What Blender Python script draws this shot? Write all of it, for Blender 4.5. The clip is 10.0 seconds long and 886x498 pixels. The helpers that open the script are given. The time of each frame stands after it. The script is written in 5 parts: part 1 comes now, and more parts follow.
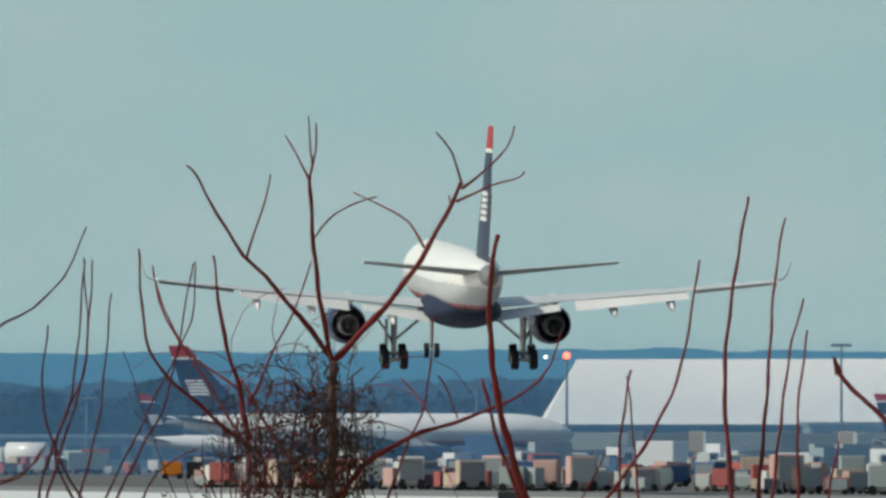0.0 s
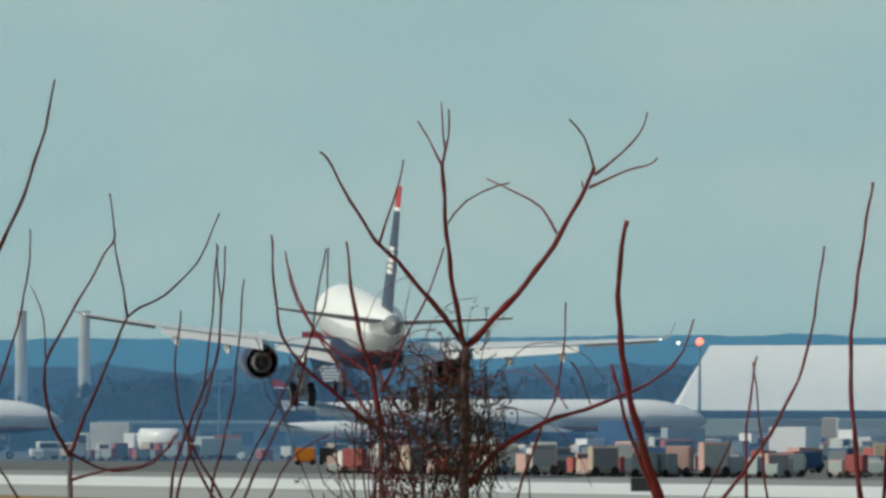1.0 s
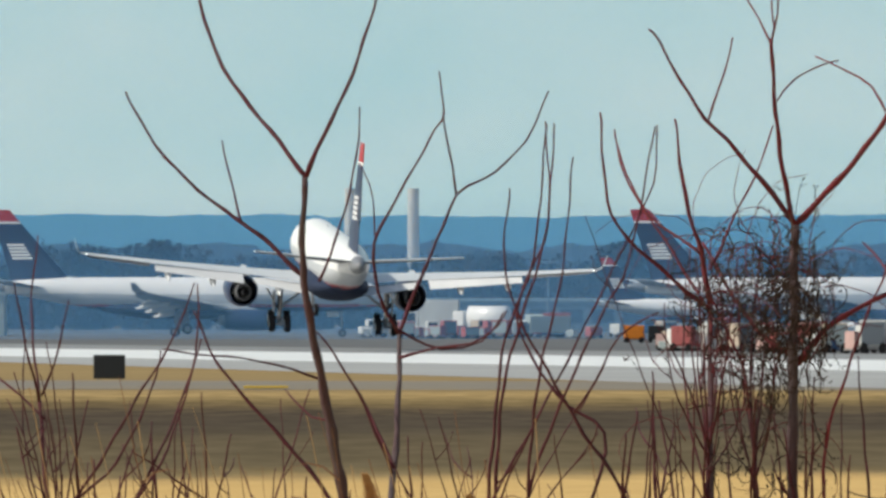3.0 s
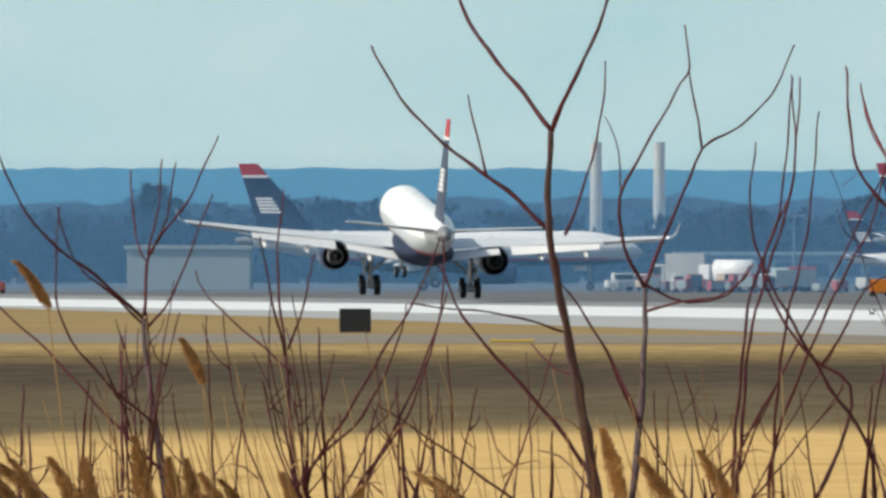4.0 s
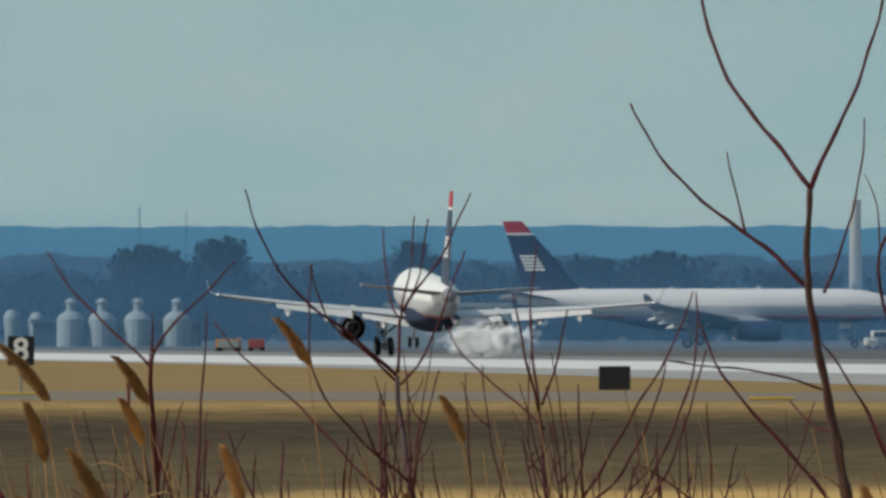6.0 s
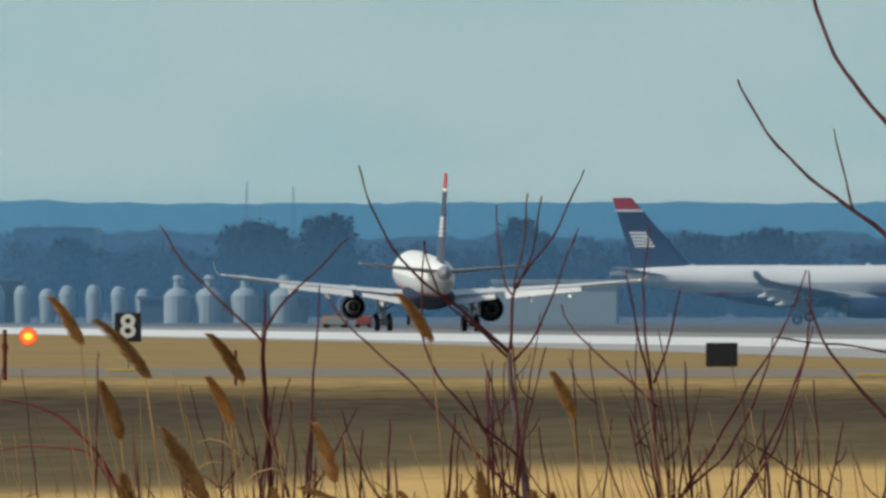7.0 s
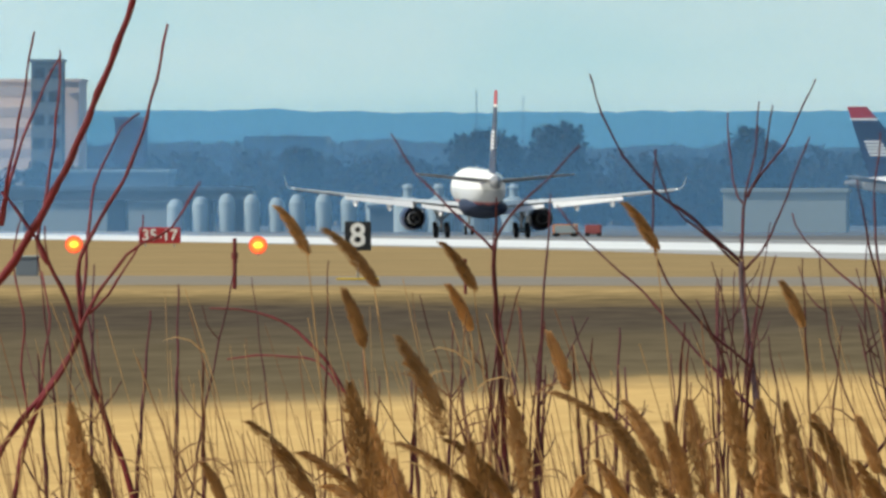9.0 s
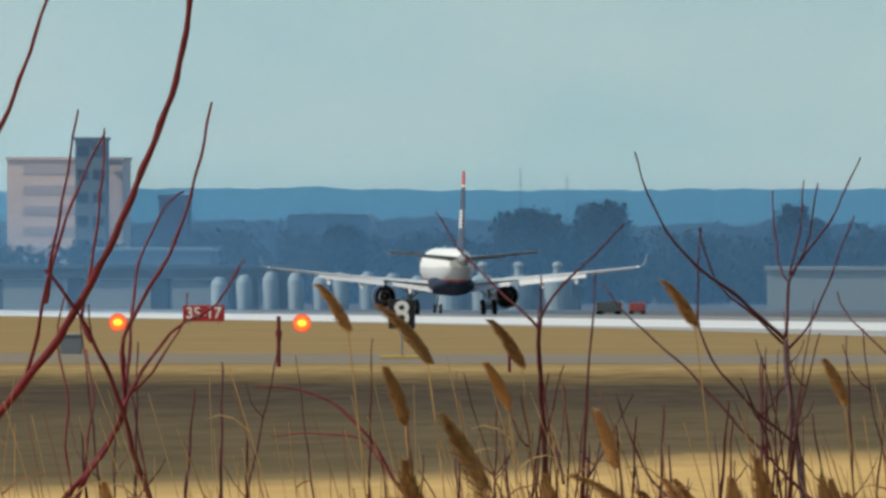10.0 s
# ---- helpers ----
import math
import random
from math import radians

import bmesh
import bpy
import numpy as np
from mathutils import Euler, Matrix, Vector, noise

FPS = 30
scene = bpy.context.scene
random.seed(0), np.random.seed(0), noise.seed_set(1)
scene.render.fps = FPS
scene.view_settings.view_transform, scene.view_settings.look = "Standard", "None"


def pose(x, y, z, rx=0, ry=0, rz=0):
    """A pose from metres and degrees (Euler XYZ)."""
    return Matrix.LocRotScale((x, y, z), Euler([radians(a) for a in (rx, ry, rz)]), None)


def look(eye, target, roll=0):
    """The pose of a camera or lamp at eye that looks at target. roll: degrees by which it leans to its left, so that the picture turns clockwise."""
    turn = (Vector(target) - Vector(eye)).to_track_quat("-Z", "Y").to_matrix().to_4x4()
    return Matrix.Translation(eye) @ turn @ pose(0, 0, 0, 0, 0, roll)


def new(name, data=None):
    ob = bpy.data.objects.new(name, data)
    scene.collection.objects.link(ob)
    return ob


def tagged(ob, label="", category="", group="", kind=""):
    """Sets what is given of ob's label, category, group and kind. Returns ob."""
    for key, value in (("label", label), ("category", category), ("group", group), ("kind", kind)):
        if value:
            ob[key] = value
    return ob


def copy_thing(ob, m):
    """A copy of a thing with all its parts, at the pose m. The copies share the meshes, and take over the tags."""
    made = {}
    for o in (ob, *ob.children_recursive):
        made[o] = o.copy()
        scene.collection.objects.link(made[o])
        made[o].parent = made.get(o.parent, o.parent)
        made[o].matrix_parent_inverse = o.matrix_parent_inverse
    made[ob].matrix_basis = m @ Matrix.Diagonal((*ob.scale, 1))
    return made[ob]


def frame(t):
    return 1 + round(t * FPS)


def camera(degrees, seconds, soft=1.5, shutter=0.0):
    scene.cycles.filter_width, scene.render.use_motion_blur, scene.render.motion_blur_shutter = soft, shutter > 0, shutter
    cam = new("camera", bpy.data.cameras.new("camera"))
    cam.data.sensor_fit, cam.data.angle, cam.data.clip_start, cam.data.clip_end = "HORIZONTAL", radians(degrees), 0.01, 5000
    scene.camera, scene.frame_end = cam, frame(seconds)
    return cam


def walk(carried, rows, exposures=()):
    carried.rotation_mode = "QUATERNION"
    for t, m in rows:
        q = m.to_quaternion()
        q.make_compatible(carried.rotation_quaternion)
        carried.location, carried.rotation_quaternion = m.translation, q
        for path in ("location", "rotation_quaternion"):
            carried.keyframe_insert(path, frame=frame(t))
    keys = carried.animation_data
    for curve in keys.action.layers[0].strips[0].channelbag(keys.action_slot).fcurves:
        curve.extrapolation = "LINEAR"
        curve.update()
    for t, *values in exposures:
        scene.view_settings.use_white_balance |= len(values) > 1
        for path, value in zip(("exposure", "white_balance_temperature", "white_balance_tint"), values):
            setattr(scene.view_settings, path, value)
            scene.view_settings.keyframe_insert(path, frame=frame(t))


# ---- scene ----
EYE = (0, 0, 2.74)
cam = camera(3.2543, 10.0, soft=3.0)
walk(cam, [
    (0.0, pose(*EYE, 90.7373, 0, -2.4271)),
    (0.5, pose(*EYE, 90.6740, 0, -2.1724)),
    (1.0, pose(*EYE, 90.6860, 0, -1.9391)),
    (1.5, pose(*EYE, 90.5094, 0, -1.5901)),
    (2.0, pose(*EYE, 90.2500, 0, -1.0755)),
    (2.1, pose(*EYE, 90.2542, 0, -1.0194)),
    (2.2, pose(*EYE, 90.2489, 0, -0.9733)),
    (3.3, pose(*EYE, 90.2261, 0, -0.4969)),
    (3.5, pose(*EYE, 90.1756, 0, -0.2576)),
    (4.0, pose(*EYE, 90.0665, 0, 0.1727)),
    (4.5, pose(*EYE, 90.0304, 0, 0.2972)),
    (5.0, pose(*EYE, 90.0221, 0, 0.3865)),
    (5.5, pose(*EYE, 90.1085, 0, 0.4903)),
    (6.0, pose(*EYE, 90.2781, 0, 1.1255)),
    (6.1, pose(*EYE, 90.2704, 0, 1.2593)),
    (6.2, pose(*EYE, 90.2593, 0, 1.3449)),
    (7.3, pose(*EYE, 90.1638, 0, 1.5279)),
    (7.5, pose(*EYE, 90.1302, 0, 1.5391)),
    (8.0, pose(*EYE, 89.9262, 0, 1.6084)),
    (8.2, pose(*EYE, 89.8866, 0, 1.6552)),
    (8.5, pose(*EYE, 89.8315, 0, 1.8971)),
    (8.6, pose(*EYE, 89.8374, 0, 2.0028)),
    (8.7, pose(*EYE, 89.8151, 0, 2.1195)),
    (9.0, pose(*EYE, 89.8567, 0, 2.3629)),
    (9.5, pose(*EYE, 90.0006, 0, 2.4774)),
    (10.0, pose(*EYE, 90.1432, 0, 2.5243)),
], exposures=[(0.0, -0.20, 6850, 2), (0.5, -0.09, 6850, 0), (1.0, -0.20, 6850, 0), (1.5, -0.11, 6850, 1), (2.0, 0.20, 6850, 4), (3.5, 0.16, 6850, 6), (4.0, 0.28, 6850, 6), (4.5, 0.19, 6850, 6), (5.0, 0.18, 6850, 6), (5.5, 0.04, 6850, 6), (6.0, -0.34, 6850, 5), (6.2, -0.30, 6850, 5), (7.5, 0.18, 6850, 5), (8.0, 0.59, 6850, 5), (8.5, 0.60, 6850, 5), (9.0, 0.36, 6850, 5), (9.5, 0.17, 6850, 5), (10.0, -0.03, 6850, 5)])

# ---- sky and sun ----
SUN_EL, SUN_AZ = 41.0, -105.0          # degrees above the horizon, and from +y towards +x
world = bpy.data.worlds.new("sky")
scene.world = world
world.use_nodes = True
wn = world.node_tree.nodes
sky = wn.new("ShaderNodeTexSky")
sky.sky_type, sky.sun_disc = "NISHITA", False
sky.sun_elevation, sky.sun_rotation = radians(SUN_EL), radians(SUN_AZ)
sky.dust_density, sky.air_density = 2.0, 1.2
wn["Background"].inputs["Strength"].default_value = 0.10
world.node_tree.links.new(sky.outputs[0], wn["Background"].inputs[0])
sun = new("sun", bpy.data.lights.new("sun", "SUN"))
sun.data.energy, sun.data.angle, sun.data.color = 3.4, radians(1.0), (1.0, 0.95, 0.87)
sd = Vector((math.sin(radians(SUN_AZ)) * math.cos(radians(SUN_EL)), math.cos(radians(SUN_AZ)) * math.cos(radians(SUN_EL)), math.sin(radians(SUN_EL))))
sun.matrix_basis = look(sd * 100, (0, 0, 0))


# ---- materials ----
def mat(name, colour, rough=0.7, metal=0.0, vary=0.15, grain=3.0, stain=0.15, bump=0.0, glow=0.0, glow_colour=None, per_object=0.0, second=None):
    """A surface: a base colour, broken up by a fine grain and by broad stains."""
    m = bpy.data.materials.new(name)
    m.use_nodes = True
    nt = m.node_tree
    n, link = nt.nodes, nt.links.new
    bsdf = n["Principled BSDF"]
    bsdf.inputs["Roughness"].default_value, bsdf.inputs["Metallic"].default_value = rough, metal
    bsdf.inputs["Specular IOR Level"].default_value = 0.0 if rough >= 0.9 else 0.15 if rough >= 0.55 else 0.5
    tc = n.new("ShaderNodeTexCoord")
    fine, broad = n.new("ShaderNodeTexNoise"), n.new("ShaderNodeTexNoise")
    fine.inputs["Scale"].default_value, broad.inputs["Scale"].default_value = grain, grain * 0.13
    fine.inputs["Detail"].default_value, broad.inputs["Detail"].default_value = 6.0, 4.0
    for tex in (fine, broad):
        link(tc.outputs["Object"], tex.inputs["Vector"])
    mix1, mix2 = n.new("ShaderNodeMix"), n.new("ShaderNodeMix")
    mix1.data_type = mix2.data_type = "RGBA"
    other = second or tuple(c * 0.55 for c in colour)
    mix1.inputs["A"].default_value = (*[min(1, c * (1 + vary)) for c in colour], 1)
    mix1.inputs["B"].default_value = (*[c * (1 - vary) for c in colour], 1)
    link(fine.outputs["Fac"], mix1.inputs["Factor"])
    ramp = n.new("ShaderNodeMapRange")
    ramp.inputs["From Min"].default_value, ramp.inputs["From Max"].default_value = 0.35, 0.75
    ramp.inputs["To Max"].default_value = stain * 2
    link(broad.outputs["Fac"], ramp.inputs["Value"])
    link(ramp.outputs[0], mix2.inputs["Factor"])
    link(mix1.outputs["Result"], mix2.inputs["A"])
    mix2.inputs["B"].default_value = (*other, 1)
    last = mix2.outputs["Result"]
    if per_object:
        info, hsv, rng = n.new("ShaderNodeObjectInfo"), n.new("ShaderNodeHueSaturation"), n.new("ShaderNodeMapRange")
        rng.inputs["To Min"].default_value, rng.inputs["To Max"].default_value = 1 - per_object, 1 + per_object
        link(info.outputs["Random"], rng.inputs["Value"])
        link(rng.outputs[0], hsv.inputs["Value"])
        link(last, hsv.inputs["Color"])
        last = hsv.outputs["Color"]
    link(last, bsdf.inputs["Base Color"])
    if bump:
        b = n.new("ShaderNodeBump")
        b.inputs["Strength"].default_value, b.inputs["Distance"].default_value = bump, 0.02
        link(fine.outputs["Fac"], b.inputs["Height"])
        link(b.outputs[0], bsdf.inputs["Normal"])
    if glow:
        bsdf.inputs["Emission Color"].default_value = (*(glow_colour or colour), 1)
        bsdf.inputs["Emission Strength"].default_value = glow
    return m


STRAW = mat("dry_grass", (0.57, 0.39, 0.165), 0.95, vary=0.3, grain=1.2, stain=0.35, bump=0.4, second=(0.46, 0.30, 0.12))
VERGE = mat("verge_grass", (0.29, 0.21, 0.105), 0.95, vary=0.4, grain=0.25, stain=0.3, second=(0.22, 0.17, 0.09))
ROAD = mat("dusty_asphalt", (0.20, 0.18, 0.15), 0.85, vary=0.2, grain=0.25, stain=0.3, second=(0.24, 0.185, 0.11))
RUNWAY = mat("runway_asphalt", (0.26, 0.27, 0.275), 0.8, vary=0.2, grain=0.3, stain=0.3, second=(0.16, 0.16, 0.16))
APRON = mat("dark_apron", (0.13, 0.135, 0.14), 0.8, vary=0.25, grain=0.2, stain=0.3)
ASPHALT = mat("worn_asphalt", (0.37, 0.375, 0.37), 0.7, vary=0.12, grain=0.2, stain=0.25)
# light concrete, whitened so that the colour holds the sun's glare
GLARE_CONCRETE = mat("glare_white_concrete", (0.78, 0.78, 0.77), 0.4, vary=0.08, grain=0.1, stain=0.15, second=(0.55, 0.55, 0.54))
PAINT_WHITE = mat("white_paint", (0.84, 0.84, 0.84), 0.28, vary=0.03, grain=0.8, stain=0.06)
WING_GREY = mat("wing_grey", (0.62, 0.64, 0.66), 0.32, vary=0.06, grain=1.5, stain=0.12)
FLAP_GREY = mat("flap_grey", (0.72, 0.73, 0.73), 0.4, vary=0.06, grain=2.5, stain=0.15)
# blue-grey of the bridges; on the fuselage it puts shade into the white
LOWER_GREY = mat("pale_grey_and_shade", (0.50, 0.53, 0.56), 0.35, vary=0.05, grain=0.8, stain=0.1)
# grey of undersides and ailerons, taken darker to put their shade in
SHADE_GREY = mat("shade_grey", (0.17, 0.18, 0.20), 0.5, vary=0.08, grain=1.2, stain=0.2)
NAVY = mat("navy_paint", (0.016, 0.032, 0.085), 0.3, vary=0.1, grain=1.0, stain=0.1)
BELLY = mat("belly_blue_grey", (0.020, 0.030, 0.062), 0.6, vary=0.1, grain=1.0, stain=0.15)
RED = mat("red_paint", (0.42, 0.025, 0.035), 0.35, vary=0.08, grain=1.0, stain=0.1)
TAIL_GREY = mat("tail_grey", (0.20, 0.21, 0.23), 0.4, vary=0.08, grain=1.0, stain=0.2)
STEEL = mat("bare_metal", (0.35, 0.35, 0.36), 0.35, 0.9, vary=0.1, grain=4, stain=0.2)
DARK = mat("dark_interior", (0.012, 0.012, 0.014), 0.6, vary=0.2, grain=4)
RUBBER = mat("tyre_rubber", (0.018, 0.018, 0.02), 0.8, vary=0.15, grain=6)
BARK = mat("red_bark", (0.138, 0.017, 0.024), 0.6, vary=0.4, grain=30, stain=0.4, bump=0.4, second=(0.095, 0.026, 0.028))
TWIG = mat("dark_twig_bark", (0.078, 0.016, 0.022), 0.65, vary=0.35, grain=30, stain=0.4, bump=0.4, second=(0.052, 0.022, 0.027))
OLD_BARK = mat("grey_brown_bark", (0.088, 0.066, 0.070), 0.8, vary=0.4, grain=25, stain=0.45, bump=0.6, second=(0.075, 0.030, 0.036))
VINE = mat("dead_vine", (0.060, 0.043, 0.036), 0.9, vary=0.4, grain=25, stain=0.3)
REED = mat("reed_stalk", (0.40, 0.26, 0.12), 0.8, vary=0.25, grain=12, stain=0.3, per_object=0.25)
PLUME = mat("reed_plume", (0.43, 0.255, 0.115), 0.95, vary=0.35, grain=18, stain=0.4, per_object=0.3, second=(0.29, 0.16, 0.07))
SIGN_BLACK = mat("sign_black", (0.010, 0.012, 0.016), 0.4, vary=0.1, grain=2)
SIGN_WHITE = mat("sign_white", (0.80, 0.80, 0.78), 0.5, vary=0.03, grain=3)
SIGN_RED = mat("sign_red", (0.42, 0.02, 0.03), 0.45, vary=0.08, grain=2)
YELLOW = mat("yellow_paint", (0.62, 0.42, 0.06), 0.6, vary=0.1, grain=3)
ORANGE = mat("orange_paint", (0.62, 0.20, 0.03), 0.6, vary=0.1, grain=3)
AMBER = mat("amber_lens", (0.8, 0.2, 0.02), 0.3, glow=3.0, glow_colour=(1.0, 0.33, 0.03))
# the next two glow only to imitate the halo around the amber lens
HALO_RING = mat("amber_halo_ring", (0.7, 0.15, 0.03), 0.5, glow=1.2, glow_colour=(1.0, 0.14, 0.03))
HALO_DISC = mat("amber_halo_disc", (0.6, 0.10, 0.03), 0.5, glow=0.55, glow_colour=(1.0, 0.12, 0.05))
RED_LENS = mat("red_lens", (0.8, 0.05, 0.02), 0.3, glow=8.0, glow_colour=(1.0, 0.10, 0.05))
WHITE_LENS = mat("white_lens", (0.9, 0.9, 0.9), 0.3, glow=2.0, glow_colour=(1.0, 1.0, 0.95))
WOODS = mat("bare_woods", (0.022, 0.019, 0.019), 1.0, vary=0.3, grain=0.06, stain=0.3, second=(0.036, 0.030, 0.027))
# the glow puts the haze's blue into the hills and the rise
HILL = mat("far_hills_haze_glow", (0.02, 0.03, 0.04), 1.0, vary=0.12, grain=0.02, stain=0.2, glow=0.84, glow_colour=(0.080, 0.27, 0.41))
RIDGE = mat("wooded_rise_haze_glow", (0.03, 0.035, 0.04), 1.0, vary=0.25, grain=0.05, stain=0.3, glow=0.10, glow_colour=(0.05, 0.13, 0.26))
WALL_PALE = mat("pale_cladding", (0.34, 0.40, 0.41), 0.75, vary=0.06, grain=0.4, stain=0.15)
WALL_WHITE = mat("white_fabric", (0.90, 0.90, 0.87), 0.75, vary=0.04, grain=0.1, stain=0.1)
WALL_DARK = mat("dark_facade", (0.05, 0.065, 0.085), 0.4, vary=0.15, grain=0.3, stain=0.2)
WALL_GREY = mat("grey_facade", (0.17, 0.20, 0.23), 0.7, vary=0.1, grain=0.3, stain=0.2)
WALL_PINK = mat("pinkish_concrete", (0.92, 0.72, 0.64), 0.8, vary=0.06, grain=0.2, stain=0.15)
WALL_BLUE = mat("blue_slate_facade", (0.09, 0.13, 0.18), 0.6, vary=0.1, grain=0.2, stain=0.2)
BRICK = mat("brown_brick", (0.10, 0.045, 0.06), 0.9, vary=0.15, grain=0.5)
CHIMNEY = mat("pale_chimney_concrete", (0.60, 0.61, 0.58), 0.8, vary=0.06, grain=0.4, stain=0.2)
TANK = mat("pale_silo", (0.30, 0.37, 0.41), 0.75, vary=0.08, grain=0.5, stain=0.2)
GLASS_DARK = mat("window_glass", (0.04, 0.05, 0.07), 0.1, vary=0.2, grain=0.4)


def sky_material():
    m = bpy.data.materials.new("hazy_sky")
    m.use_nodes = True
    nt = m.node_tree
    n, link = nt.nodes, nt.links.new
    n.remove(n["Principled BSDF"])
    em, tc, no, mp, mx = (n.new("ShaderNode" + k) for k in ("Emission", "TexCoord", "TexNoise", "Mapping", "Mix"))
    mp.inputs["Scale"].default_value = (0.009, 1, 0.022)
    no.inputs["Scale"].default_value, no.inputs["Detail"].default_value = 1.0, 3.0
    mx.data_type = "RGBA"
    mx.inputs["A"].default_value, mx.inputs["B"].default_value = (0.555, 0.768, 0.75, 1), (0.69, 0.826, 0.785, 1)
    link(tc.outputs["Object"], mp.inputs["Vector"])
    link(mp.outputs[0], no.inputs["Vector"])
    rg = n.new("ShaderNodeMapRange")
    rg.inputs["From Min"].default_value, rg.inputs["From Max"].default_value = 0.3, 0.7
    link(no.outputs["Fac"], rg.inputs["Value"])
    link(rg.outputs[0], mx.inputs["Factor"])
    link(mx.outputs["Result"], em.inputs["Color"])
    link(em.outputs[0], n["Material Output"].inputs["Surface"])
    return m


# ---- mesh helpers ----
def part(name, bm, material, parent=None, label="", smooth=False):
    me = bpy.data.meshes.new(name)
    bmesh.ops.recalc_face_normals(bm, faces=bm.faces[:])
    bm.to_mesh(me)
    bm.free()
    for m in material if isinstance(material, (list, tuple)) else [material]:
        me.materials.append(m)
    if smooth:
        me.polygons.foreach_set("use_smooth", [True] * len(me.polygons))
    ob = new(name, me)
    ob.parent = parent
    if label:
        ob["label"] = label
    return ob


def thing(name, x, y, z, label, category, group="", kind="", rz=0):
    e = new(name)
    e.matrix_basis = pose(x, y, z, 0, 0, rz)
    return tagged(e, label, category, group, kind)


def box(bm, x0, x1, y0, y1, z0, z1, bevel=0.0, mi=0):
    v = [bm.verts.new(p) for p in ((x0, y0, z0), (x1, y0, z0), (x1, y1, z0), (x0, y1, z0), (x0, y0, z1), (x1, y0, z1), (x1, y1, z1), (x0, y1, z1))]
    f = [bm.faces.new([v[i] for i in q]) for q in ((0, 3, 2, 1), (4, 5, 6, 7), (0, 1, 5, 4), (1, 2, 6, 5), (2, 3, 7, 6), (3, 0, 4, 7))]
    for q in f:
        q.material_index = mi
    if bevel:
        bmesh.ops.bevel(bm, geom=list({e for q in f for e in q.edges}), offset=bevel, segments=2, affect="EDGES", profile=0.5)


def boxed(*a, **k):
    bm = bmesh.new()
    box(bm, *a, **k)
    return bm


def rings(bm, loops, cap=True, mi=0):
    """Skins a run of closed loops of equal length."""
    vs = [[bm.verts.new(p) for p in loop] for loop in loops]
    n = len(vs[0])
    for a, b in zip(vs, vs[1:]):
        for i in range(n):
            bm.faces.new((a[i], a[(i + 1) % n], b[(i + 1) % n], b[i])).material_index = mi
    if cap:
        bm.faces.new(vs[0][::-1]).material_index = mi
        bm.faces.new(vs[-1]).material_index = mi
    return vs


def circle(c, r, axis="y", n=20, rz=None):
    out = []
    for i in range(n):
        a = 2 * math.pi * i / n
        u, w = r * math.cos(a), (rz or r) * math.sin(a)
        out.append((c[0] + u, c[1], c[2] + w) if axis == "y" else (c[0], c[1] + u, c[2] + w) if axis == "x" else (c[0] + u, c[1] + w, c[2]))
    return out


def tube(bm, p, q, r0, r1, n=8, mi=0):
    p, q = Vector(p), Vector(q)
    d = (q - p).normalized()
    s = d.orthogonal().normalized()
    t = d.cross(s)
    loops = [[c + r * (math.cos(2 * math.pi * i / n) * s + math.sin(2 * math.pi * i / n) * t) for i in range(n)] for c, r in ((p, r0), (q, r1))]
    rings(bm, loops, mi=mi)


def tubed(*a, **k):
    bm = bmesh.new()
    tube(bm, *a, **k)
    return bm


def at(bearing, dist):
    """Plan position for a bearing in thousandths of a radian to the right of +y."""
    return dist * math.sin(bearing / 1000), dist * math.cos(bearing / 1000)


# ---- ground, fields, runway ----
RUN_X, RUN_SLOPE = 212.0, -0.1782        # the runway's centre line: x = RUN_X + RUN_SLOPE * y


def band_across(name, near, far, z, material, wave, label, half=48, n=3200):
    """A strip of ground across the sight line, from near(x) to far(x), with ragged grown edges."""
    bm = bmesh.new()
    ragged = lambda x, k: wave * (0.6 * noise.noise(Vector((x * 0.07, k, 0))) + 0.5 * noise.noise(Vector((x * 0.6, k, 5))) + 0.3 * noise.noise(Vector((x * 3.0, k, 9))))
    rows = []
    for i in range(n + 1):
        x = -half + 2 * half * i / n
        rows.append((bm.verts.new((x, near(x) + ragged(x, near(0) * 0.37), z)), bm.verts.new((x, far(x) + ragged(x, far(0) * 0.37), z))))
    for p, q in zip(rows, rows[1:]):
        bm.faces.new((p[0], q[0], q[1], p[1]))
    return tagged(part(name, bm, material), label, "ground", kind="structure")


